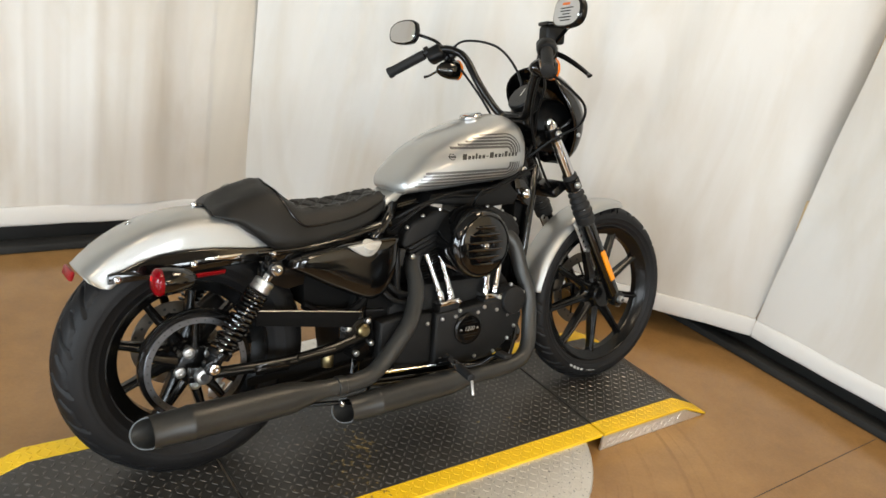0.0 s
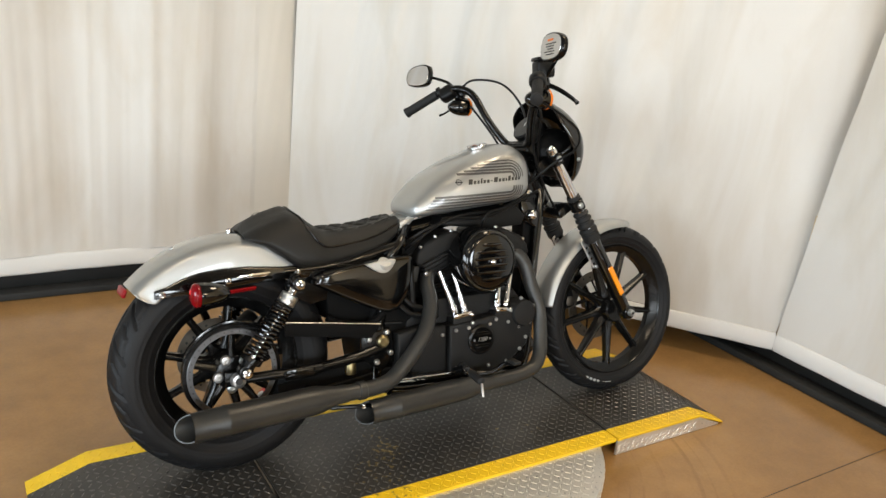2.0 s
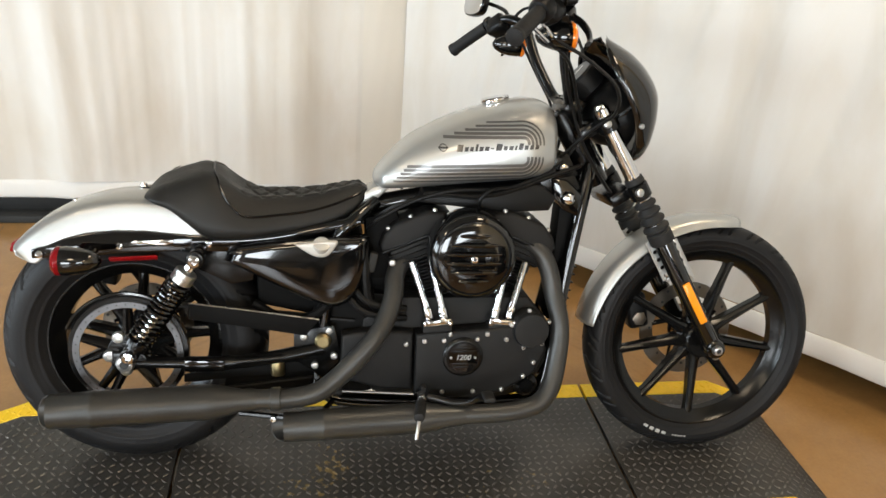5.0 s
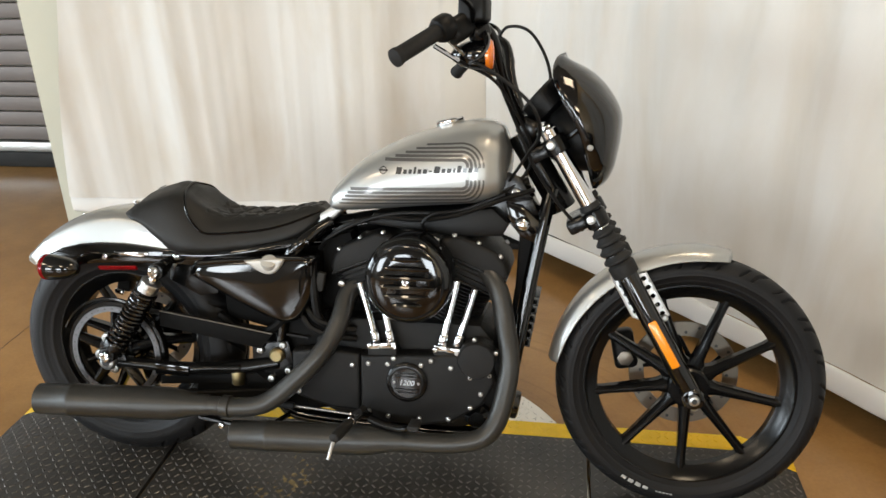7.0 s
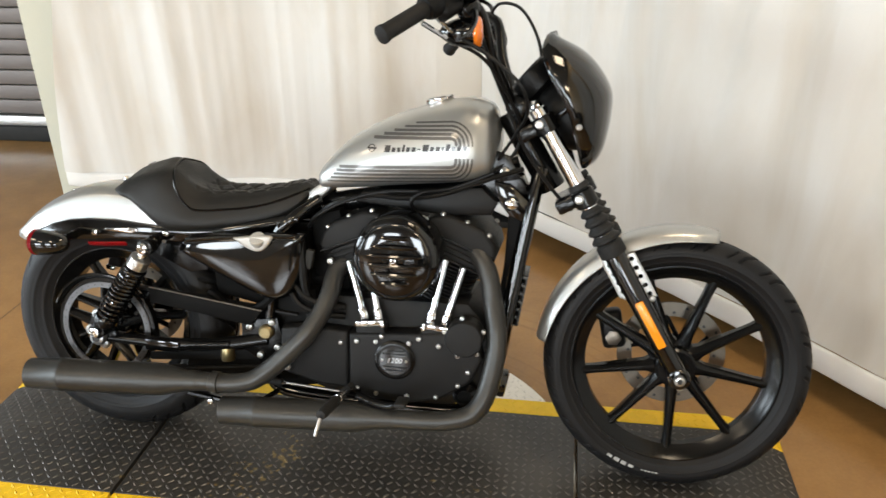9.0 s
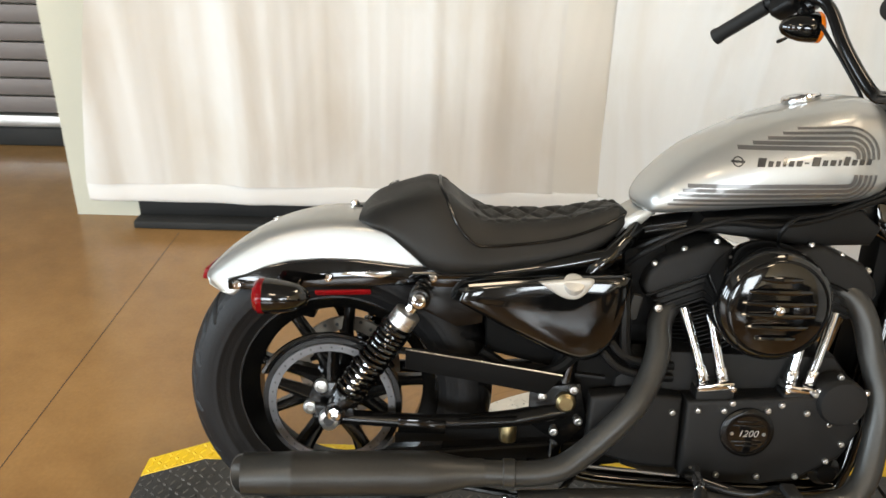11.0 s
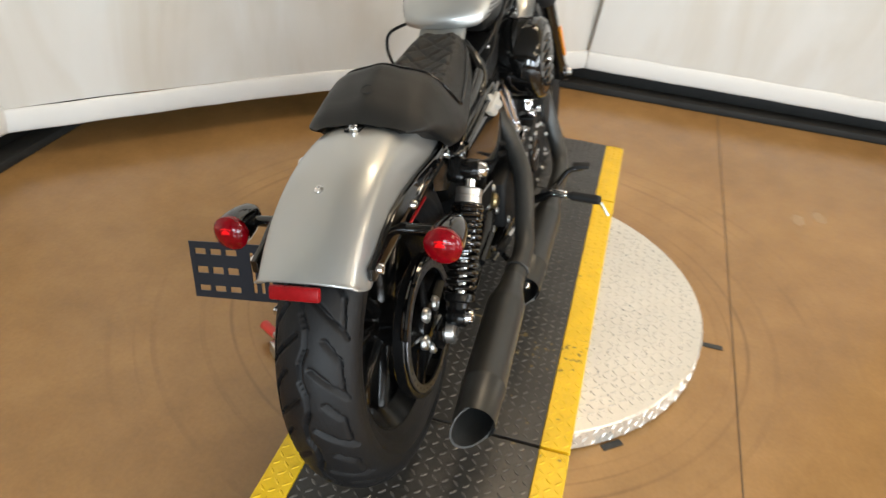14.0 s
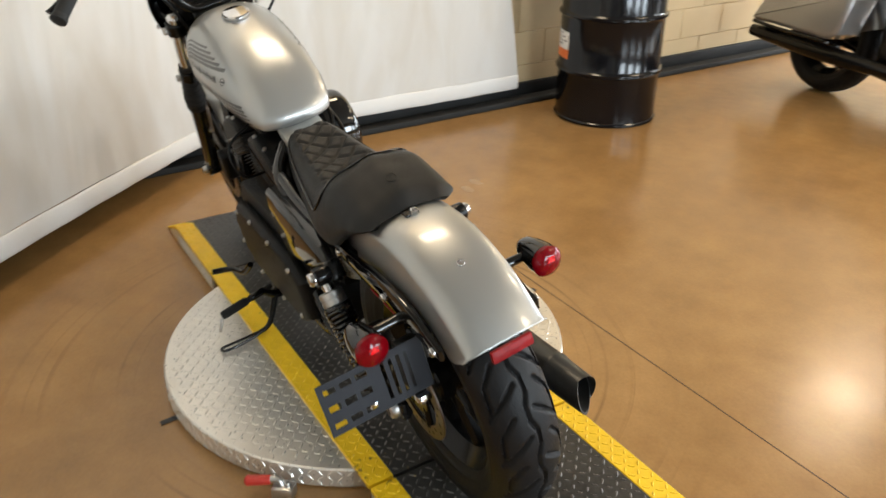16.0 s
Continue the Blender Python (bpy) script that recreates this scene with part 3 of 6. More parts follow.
runway("ramp", "black tread-plate rear ramp with yellow edges", -0.36, 0.085, -0.53)

# ---- the motorcycle, leaning on its side stand ----
# Its own axes: x ahead from the rear axle, y to its left, z up from the tyres' feet.
LEAN_DEG, YAW_DEG, FOOT_Y = 11.2, -1.3, 0.068
BIKE_M = pose(0.002, FOOT_Y, DECK + 0.007, 0, 0, YAW_DEG) @ pose(0, 0, 0, -LEAN_DEG)
bike = thing("motorcycle", "silver and black cruiser motorcycle leaning on its side stand", "motorcycle", m=BIKE_M)
REAR, FRONT = Vector((0.004, 0, 0.320)), Vector((1.516, 0, 0.318))
Y = (0, 1, 0)


def tyre_mesh(name, r_out, half, r_bead, bead_half, groove, n_rep, pattern):
    """A tyre with cut grooves; pattern(u, v) is 1 in a groove, u along one repeat, v across the tread from -1 to 1."""
    nu, nv = n_rep * 36, 101
    r_sec = r_out - r_bead
    th = np.linspace(0, 2 * math.pi, nu, endpoint=False)
    # the section: bead, bulging side, round tread, side, bead
    w = np.linspace(-1, 1, nv)
    ang = w * radians(128)
    ys = half * np.sin(np.clip(ang, -math.pi / 2, math.pi / 2))
    rs = np.zeros(nv)
    for k, a in enumerate(ang):
        if abs(a) <= math.pi / 2:
            rs[k] = r_out - 0.52 * r_sec * (1 - math.cos(a))
        else:
            f = (abs(a) - math.pi / 2) / radians(38)
            rs[k] = r_out - 0.52 * r_sec - 0.48 * r_sec * f
            ys[k] = math.copysign(half + (bead_half - half) * f**1.6, a)
    for lo, hi in ((96, 100), (113, 118)):
        band = (np.abs(np.degrees(ang)) > lo) & (np.abs(np.degrees(ang)) < hi)
        ys[band] += np.sign(ang[band]) * 0.0016
    P = np.zeros((nu, nv, 3))
    tread = ang / radians(74)
    for i, t in enumerate(th):
        u = (t / (2 * math.pi) * n_rep) % 1
        cut = np.array([groove * pattern(u, v) if abs(v) < 1 else 0.0 for v in tread])
        r = rs - cut
        P[i, :, 0], P[i, :, 1], P[i, :, 2] = r * np.cos(t), ys, r * np.sin(t)
    return oriented(grid_mesh(name, P, TYRE, close_u=True, sharp=75))


def line_cut(u, v, u0, v0, u1, v1, wide):
    """1 on a straight cut from (u0, v0) to (u1, v1), u going round."""
    best = 9.0
    for k in (-1, 0, 1):
        du, dv, pu, pv = u1 - u0, v1 - v0, u + k - u0, v - v0
        t = min(1, max(0, (pu * du + pv * dv * 0.3) / (du * du + dv * dv * 0.3)))
        best = min(best, math.hypot(pu - t * du, (pv - t * dv) * 0.55))
    return min(1.0, max(0.0, (wide * 1.75 - best) / (wide * 0.7)))


def rear_pattern(u, v):
    """A stepped groove round the middle; on each side hooked grooves that reach out over the shoulder."""
    zig = 0.05 * min(1.0, max(-1.0, 2.2 * (abs(u * 2 - 1) * 2 - 1)))
    best = min(1.0, max(0.0, (0.050 - abs(v - zig)) / 0.022))
    for side, shift in ((1, 0.0), (-1, 0.5)):
        w, a = v * side, (u + shift) % 1
        best = max(best, line_cut(a, w, 0.0, 0.36, 0.32, 0.68, 0.018), line_cut(a, w, 0.32, 0.68, 0.92, 0.76, 0.015), line_cut(a, w, 0.44, 0.13, 0.96, 0.84, 0.019))
    return best


def front_pattern(u, v):
    """Paired slanting cuts on each side of a plain middle."""
    best = 0.0
    for side, shift in ((1, 0.0), (-1, 0.5)):
        w, a = v * side, (u + shift) % 1
        best = max(best, line_cut(a, w, 0.05, 0.12, 0.40, 0.62, 0.022), line_cut(a, w, 0.40, 0.62, 0.52, 0.96, 0.022), line_cut(a, w, 0.62, 0.45, 0.86, 0.92, 0.018))
    return best


def rim_mesh(name, r_bead, half, r_in):
    """A cast rim: lips, inner well."""
    prof = [(r_bead - 0.004, -half), (r_bead + 0.012, -half), (r_bead + 0.013, -half + 0.003), (r_bead - 0.002, -half + 0.012), (r_bead - 0.004, -0.4 * half), (r_bead - 0.004, 0.4 * half), (r_bead - 0.002, half - 0.012), (r_bead + 0.013, half - 0.003), (r_bead + 0.012, half), (r_bead - 0.004, half), (r_bead - 0.012, half - 0.010), (r_in, 0.35 * half), (r_in, -0.35 * half), (r_bead - 0.012, -half + 0.010), (r_bead - 0.004, -half)]
    bm = lathe(prof, axis=Y, seg=96, capped=False)
    bmesh.ops.remove_doubles(bm, verts=bm.verts, dist=1e-6)
    return bm


def spoke_mesh(name, r0, r1, w0, w1, d0, d1):
    """One cast spoke along +z with a raised spine and widening ends."""
    rows = []
    for f in np.linspace(0, 1, 9):
        r = r0 + (r1 - r0) * f
        flare = 0.45 * (max(0, f - 0.8) / 0.2) ** 2 + 0.5 * (max(0, 0.15 - f) / 0.15) ** 2
        w = (w0 + (w1 - w0) * f) * (1 + flare)
        d = d0 + (d1 - d0) * f
        rows.append([(w * u, d * v, r) for u, v in ((-0.5, -0.25), (-0.30, -0.42), (-0.12, -0.5), (0.12, -0.5), (0.30, -0.42), (0.5, -0.25), (0.5, 0.25), (0.30, 0.42), (0.12, 0.5), (-0.12, 0.5), (-0.30, 0.42), (-0.5, 0.25))])
    me = oriented(grid_mesh(name, np.array(rows), SEMI, close_v=True, sharp=28))
    return me


def wheel(name, centre, r_out, half, r_bead, rim_half, pattern, reps, spokes, turn, m):
    w = part(name, lathe([(0.045, -0.055), (0.05, -0.05), (0.05, -0.02), (0.062, -0.012), (0.062, 0.012), (0.05, 0.02), (0.05, 0.05), (0.045, 0.055)], axis=Y, seg=40), SEMI, bike, "black cast alloy wheel")
    w.matrix_local = m
    tyre = part("tyre", tyre_mesh("tyre", r_out, half, r_bead, rim_half, 0.009, reps, pattern), TYRE, w, "black rubber tyre with cut tread")
    part("rim", rim_mesh("rim", r_bead, rim_half, r_bead - 0.036), SEMI, w)
    me = spoke_mesh("spoke", 0.05, r_bead - 0.026, 0.030, 0.019, 0.05, 0.034)
    for k in range(spokes):
        s = part("spoke", me, SEMI, w)
        s.matrix_local = Matrix.Rotation(turn + 2 * math.pi * k / spokes, 4, "Y")
    return w


rear_wheel = wheel("rear_wheel", REAR, 0.326, 0.075, 0.212, 0.052, rear_pattern, 18, 9, 0.1, Matrix.Translation(REAR))

# --- front end, turned a little about the steering axis
RAKE = radians(30.5)
STEER_DEG, TWIST_DEG = 0.2, -2.0
_ax = Vector((-math.sin(RAKE), 0, math.cos(RAKE)))
_pivot = Vector((1.112, 0, 0.86))
STEER = Matrix.Translation(_pivot) @ Matrix.Rotation(radians(TWIST_DEG), 4, "X") @ Matrix.Rotation(radians(STEER_DEG), 4, _ax) @ Matrix.Translation(-_pivot)


def steered(ob):
    ob.matrix_basis = STEER.copy()
    return ob


front_wheel = wheel("front_wheel", FRONT, 0.328, 0.051, 0.257, 0.035, front_pattern, 22, 9, math.pi, STEER @ Matrix.Translation(FRONT))


def sidewall_bars(wheel_ob, r, y, a0, a1, n, tall, material, name, label):
    """Short raised bars round a tyre's side, in place of its lettering."""
    verts, faces = [], []
    for k in range(n):
        b = len(verts)
        for da, dr in ((-0.34, -0.5), (0.34, -0.5), (0.34, 0.5), (-0.34, 0.5)):
            a, rr = radians(a0 + (a1 - a0) * (k + 0.5 + da) / n), r + dr * tall * (1 if k % 3 else 0.75)
            verts.append((rr * math.cos(a), y, rr * math.sin(a)))
        faces.append((b, b + 1, b + 2, b + 3))
    me = bpy.data.meshes.new(name)
    me.from_pydata(verts, [], faces)
    finish(me, material)
    return part(name, oriented(me), material, wheel_ob, label)


sidewall_bars(front_wheel, 0.287, -0.0528, -122, -106, 4, 0.010, WHITE_MARK, "white_scuff", "pale scuff on the tyre's side")
sidewall_bars(front_wheel, 0.287, -0.0526, -103, -94, 5, 0.004, WHITE_MARK, "side_print", "small pale print")
sidewall_bars(rear_wheel, 0.262, -0.0765, -92, -52, 10, 0.012, TYRE, "side_lettering", "raised bars on the tyre's side")
sidewall_bars(rear_wheel, 0.262, -0.0765, 118, 150, 8, 0.012, TYRE, "side_lettering", "raised bars on the tyre's side")


def fork_point(d):
    """A point of the fork line, d metres up from the front axle."""
    return FRONT + _ax * d


for _s in (-1, 1):
    leg = steered(part("fork_leg", rod(fork_point(-0.02) + Vector((0, _s * 0.105, 0)), fork_point(0.40) + Vector((0, _s * 0.105, 0)), 0.0235, 0.0255, 24, 0.006), GLOSS, bike, "gloss black fork slider"))
    o = Vector((0, _s * 0.105, 0))
    part("fork_tube", rod(fork_point(0.30) + o, fork_point(0.705) + o, 0.0195, seg=24), CHROME, leg, "polished steel fork tube")
    prof, n = [], 0
    for k in range(6):
        h = 0.0235 * k
        rr = 0.0345 - 0.0019 * k
        prof += [(rr - 0.008, h), (rr, h + 0.0055), (rr, h + 0.0115), (rr - 0.008, h + 0.0185)]
    prof = [(0.031, -0.035), (0.0325, -0.03), (0.0325, -0.006)] + prof + [(0.0255, 0.143), (0.024, 0.156), (0.02, 0.157)]
    part("fork_gaiter", lathe(prof, fork_point(0.372) + o, _ax, 28), GRIP, leg, "black ribbed rubber gaiter")
    part("fork_cap", lathe([(0.021, -0.01), (0.021, 0.012), (0.016, 0.016), (0.014, 0.024), (0.008, 0.026)], fork_point(0.712) + o, _ax, 20), CHROME, leg)
    part("axle_clamp", rod(fork_point(0) + Vector((0, _s * 0.085, 0)), fork_point(0) + Vector((0, _s * 0.13, 0)), 0.026, seg=24, bevel=0.004), GLOSS, leg)
    bolt(leg, fork_point(0) + Vector((0, _s * 0.13, 0)), (0, _s, 0), 0.0135, 0.014, STEEL, "axle_nut")
    part("axle_bore", lathe([(0.006, 0), (0.006, 0.0155), (0.005, 0.0155)], fork_point(0) + Vector((0, _s * 0.13, 0)), (0, _s, 0), 12), TAPE, leg)
    bolt(leg, fork_point(-0.03) + Vector((-0.012, _s * 0.118, 0.004)), (0, _s, 0), 0.009, 0.010, STEEL, "pinch_bolt")
    if _s < 0:
        c = fork_point(0.152) + Vector((0, -0.1325, 0))
        part("side_reflector", moved(block(0, 0, 0, 0.021, 0.007, 0.125, 0.003), Matrix.Translation(c) @ pose(0, 0, 0, 0, -math.degrees(RAKE))), AMBER, leg, "long amber side reflector")
    # perforated fender bracket
    for dx in (-0.028, 0.035):
        bm = bmesh.new()
        a0, a1 = fork_point(0.215) + Vector((dx, _s * 0.083, 0)), fork_point(0.335) + Vector((dx, _s * 0.083, 0))
        mid = (a0 + a1) / 2
        n_h = 5
        plate = []
        for k in range(n_h):
            q = a0 + (a1 - a0) * ((k + 0.5) / n_h)
            plate.append(ring(0.0135, 0.0062, -0.002, 0.002, q, (0, _s, 0), 16, 0.0006))
        side = Vector((math.cos(RAKE), 0, math.sin(RAKE))) * 0.011
        for sg in (-1, 1):
            plate.append(rod(a0 + side * sg, a1 + side * sg, 0.0028, seg=6))
        part("fender_bracket", join(*plate), ALU, leg, "perforated aluminium fender bracket")
        bolt(leg, a0 + Vector((0, _s * 0.003, 0)), (0, _s, 0), 0.008, 0.008, STEEL)

# clamps, bar and steering head
for d, nm, h in ((0.685, "upper_triple_clamp", 0.042), (0.49, "lower_triple_clamp", 0.04)):
    c = fork_point(d)
    bm = join(*[ring(0.028, 0.019, -h / 2, h / 2, c + Vector((0, s * 0.105, 0)), _ax, 24, 0.003) for s in (-1, 1)], moved(block(0, 0, 0, 0.065, 0.17, h * 0.85, 0.008), Matrix.Translation(c + Vector((-0.035, 0, -0.02))) @ pose(0, 0, 0, 0, -math.degrees(RAKE))))
    ob = steered(part(nm, bm, SEMI, bike))
    for s in (-1, 1):
        bolt(ob, c + Vector((-0.012, s * 0.139, 0)), (0, s, 0), 0.011, 0.008, STEEL)
part("steering_head", rod((1.075, 0, 0.93), (1.19, 0, 0.745), 0.034, seg=24, bevel=0.004), SEMI, bike)

_bar = [(1.082, 0.0, 0.955), (1.082, 0.05, 0.957), (1.068, 0.085, 0.985), (1.039, 0.135, 1.06), (1.023, 0.185, 1.135), (1.003, 0.215, 1.163), (0.969, 0.25, 1.171), (0.926, 0.315, 1.150), (0.855, 0.40, 1.091)]
bars = steered(part("handlebar", tube([(x, -y, z) for x, y, z in _bar[:0:-1]] + _bar, 0.0135, 14, 6), SEMI, bike, "tall black handlebar"))
part("bar_clamp", moved(block(0, 0, 0, 0.05, 0.13, 0.045, 0.008), Matrix.Translation((1.098, 0, 0.945)) @ pose(0, 0, 0, 0, 25)), SEMI, bars)
for _s in (-1, 1):
    def at(x, y, z, s=_s):
        return Vector((x, s * y, z))

    g0, g1 = at(0.931, 0.308, 1.153), at(0.851, 0.405, 1.087)
    d = (g1 - g0).normalized()
    ln = (g1 - g0).length
    prof = [(0.0165, 0)] + [(0.0168 + 0.0009 * (k % 2), 0.006 + 0.0045 * k) for k in range(int((ln - 0.016) / 0.0045))] + [(0.0195, ln - 0.008), (0.0195, ln), (0.008, ln + 0.003)]
    part("grip", lathe(prof, g0, d, 20), GRIP, bars, "black rubber grip")
    part("throttle_housing" if _s < 0 else "grip_collar", lathe([(0.016, 0), (0.025, 0.003), (0.028, 0.010), (0.028, 0.032), (0.024, 0.040), (0.017, 0.042)] if _s < 0 else [(0.016, 0), (0.022, 0.002), (0.022, 0.014), (0.017, 0.016)], g0 - d * 0.022, d, 24), PLASTIC, bars)
    sw = at(0.958, 0.275, 1.155)
    part("switch_housing", moved(block(0, 0, 0, 0.05, 0.052, 0.062, 0.014, segs=3), Matrix.Translation(sw) @ frame_of(d) @ pose(0, 0, 0, 0, 0, 20)), PLASTIC, bars)
    part("lever_perch", moved(block(0, 0, 0, 0.036, 0.03, 0.045, 0.009, segs=3), Matrix.Translation(at(1.0, 0.255, 1.150)) @ frame_of(d)), SEMI, bars)
    lv = [at(1.010, 0.262, 1.147), at(1.022, 0.30, 1.130), at(1.024, 0.345, 1.108), at(1.014, 0.39, 1.088), at(1.004, 0.41, 1.081)]
    part("lever", tube(lv, [0.009, 0.0085, 0.0075, 0.0065, 0.008], 10, 6, flat=0.6), SEMI, bars, "black control lever")
    stem = [at(0.99, 0.275, 1.17), at(0.985, 0.315, 1.20), at(0.955, 0.375, 1.222), at(0.928, 0.405, 1.228 if _s > 0 else 1.238)]
    part("mirror_stem", tube(stem, 0.006, 8, 6), SEMI, bars)
    # mirror: a rounded, tapered housing with a glass facing back
    out = [(0.062, 0.012), (0.052, 0.036), (0.02, 0.046), (-0.03, 0.040), (-0.058, 0.022), (-0.064, -0.008), (-0.048, -0.032), (0.0, -0.040), (0.045, -0.034), (0.06, -0.014)]
    shell = prism([(s_ * _s, z_) for s_, z_ in out], -0.006, 0.016, 0.005, 3, 4)
    face = prism([(s_ * _s * 0.9, z_ * 0.88) for s_, z_ in out], -0.0072, -0.004, 0.0006, 1, 4)
    mm = Matrix.Translation(at(0.915 if _s > 0 else 0.903, 0.415, 1.228 if _s > 0 else 1.241)) @ pose(0, 0, 0, 0, 0, -73 if _s > 0 else -98) @ pose(0, 0, 0, -8)
    mir = part("mirror", moved(shell, mm), SEMI, bars, "black mirror with a tapered housing")
    part("mirror_glass", moved(face, mm), MIRROR, mir, "reflecting mirror glass")
    if _s < 0:
        part("warning_bar", moved(block(-0.005, -0.0078, 0.022, 0.03, 0.0006, 0.006), mm), STICKER_RED, mir, "orange warning bar")
        for q in range(5):
            part("print_bar", moved(block(-0.004 * (q % 2), -0.0078, 0.011 - 0.008 * q, 0.055 - 0.012 * (q % 3), 0.0006, 0.0022), mm), CURB, mir)
    # bullet turn signal under the grip's root
    body = lathe([(0.004, -0.066), (0.014, -0.06), (0.024, -0.044), (0.031, -0.022), (0.0335, 0.0), (0.0335, 0.012)], at(1.003, 0.237, 1.104), (1, 0, 0.02), 28)
    sig = part("front_turn_signal", body, GLOSS, bars, "black bullet turn signal")
    part("amber_lens", lathe([(0.0335, 0.0), (0.034, 0.002), (0.034, 0.008), (0.028, 0.0135), (0.015, 0.016)], at(1.015, 0.237, 1.104), (1, 0, 0.02), 28), ORANGE, sig, "amber lens")
    part("signal_stalk", tube([at(0.993, 0.237, 1.128), at(0.992, 0.250, 1.155)], 0.009, 8, 1), GLOSS, sig)
# brake reservoir on the right, cables
_res = part("brake_reservoir", moved(block(0, 0, 0, 0.062, 0.05, 0.052, 0.009, segs=3), Matrix.Translation((0.99, -0.262, 1.195)) @ pose(0, 0, 0, 0, 0, -12)), PLASTIC, bars)
part("reservoir_cap", moved(block(0, 0, 0, 0.066, 0.054, 0.012, 0.004), Matrix.Translation((0.99, -0.262, 1.226)) @ pose(0, 0, 0, 0, 0, -12)), SEMI, _res)
bolt(_res, (0.99, -0.262, 1.232), (0, 0, 1), 0.008, 0.003, STEEL)
for pts, r in (
    ([(0.985, 0.24, 1.165), (1.02, 0.19, 1.200), (1.085, 0.10, 1.180), (1.135, 0.05, 1.10), (1.148, 0.03, 1.0), (1.13, 0.02, 0.93)], 0.0042),
    ([(0.932, -0.29, 1.138), (0.968, -0.262, 1.102), (1.05, -0.275, 1.055), (1.118, -0.285, 0.998), (1.135, -0.25, 0.940), (1.11, -0.17, 0.895), (1.06, -0.085, 0.82)], 0.0042),
    ([(0.912, -0.305, 1.118), (0.958, -0.268, 1.09), (1.03, -0.20, 1.05), (1.08, -0.12, 0.97), (1.11, -0.075, 0.89), (1.085, -0.065, 0.82), (0.99, -0.08, 0.755)], 0.0042),
    ([(1.0, -0.255, 1.18), (1.04, -0.15, 1.04), (1.075, -0.10, 0.95), (1.12, -0.08, 0.85), (1.19, -0.06, 0.75), (1.24, -0.05, 0.70)], 0.0045),
    ([(1.0, 0.245, 1.15), (1.04, 0.14, 1.03), (1.08, 0.10, 0.94), (1.10, 0.07, 0.84), (1.03, 0.06, 0.74)], 0.0042),
):
    part("control_cable", tube(pts, r, 8, 8), PLASTIC, bars, "black control cable")
for _a, _b in (((0.932, -0.29, 1.138), (0.968, -0.262, 1.102)), ((0.912, -0.305, 1.118), (0.958, -0.268, 1.090))):
    part("cable_elbow", rod(_a, _b, 0.0055, seg=8), CHROME, bars, "bright cable elbow")

# --- headlamp fairing
def fairing_mesh():
    """Level rows from the foot to the peak; each bends from one rear edge round the nose to the other."""
    zs = [0.803, 0.818, 0.845, 0.887, 0.935, 0.985, 1.03, 1.068, 1.098, 1.115, 1.122]
    tab = [(1.270, 1.258, 0.030), (1.287, 1.252, 0.070), (1.302, 1.245, 0.102), (1.312, 1.235, 0.128), (1.318, 1.219, 0.143), (1.316, 1.192, 0.147), (1.293, 1.166, 0.140), (1.265, 1.153, 0.120), (1.234, 1.156, 0.088), (1.207, 1.166, 0.055), (1.188, 1.178, 0.022)]
    at_z = np.linspace(zs[0], zs[-1], 46)
    xf, xr, w = smooth_table(zs, tab, at_z)
    ph = np.linspace(-math.pi / 2, math.pi / 2, 44)
    P = np.zeros((len(at_z), len(ph), 3))
    for i, z in enumerate(at_z):
        c = np.abs(np.cos(ph)) ** 0.72
        P[i, :, 0] = xr[i] + (xf[i] - xr[i]) * c
        P[i, :, 1] = w[i] * np.sin(ph)
        P[i, :, 2] = z - 0.02 * c * min(1.0, max(0.0, (z - 1.0) / 0.12)) ** 2
    return oriented(grid_mesh("fairing", P, GLOSS, sharp=70))


fairing = steered(part("headlamp_fairing", fairing_mesh(), GLOSS, bike, "gloss black headlamp fairing"))
_sol = fairing.modifiers.new("thick", "SOLIDIFY")
_sol.thickness, _sol.offset = 0.004, 0
part("headlamp_shell", lathe([(0.02, -0.09), (0.06, -0.075), (0.082, -0.04), (0.088, 0.0), (0.088, 0.03)], (1.225, 0, 0.93), (1, 0, -0.05), 32), PLASTIC, fairing)
_sp = part("speedometer", lathe([(0.03, -0.05), (0.05, -0.035), (0.054, 0.0), (0.054, 0.012), (0.05, 0.016)], (1.125, 0.0, 1.015), (-0.75, 0, 0.66), 36), PLASTIC, fairing, "round speedometer in a black housing")
part("gauge_face", lathe([(0.049, 0.0), (0.049, 0.0175), (0.02, 0.018)], (1.125, 0.0, 1.015), (-0.75, 0, 0.66), 36), GAUGE, _sp)
part("gauge_needle", moved(block(0, 0.012, 0.0195, 0.003, 0.03, 0.001), Matrix.Translation((1.125, 0, 1.015)) @ frame_of((-0.75, 0, 0.66))), PAPER, _sp)
for _s in (-1, 1):
    part("fairing_bracket", tube([(1.15, _s * 0.06, 0.90), (1.20, _s * 0.11, 0.93), (1.235, _s * 0.128, 0.965)], 0.006, 8, 4), SEMI, fairing)
    bolt(fairing, (1.245, _s * 0.139, 0.905), (0.3, _s, 0), 0.007, 0.005, STEEL)

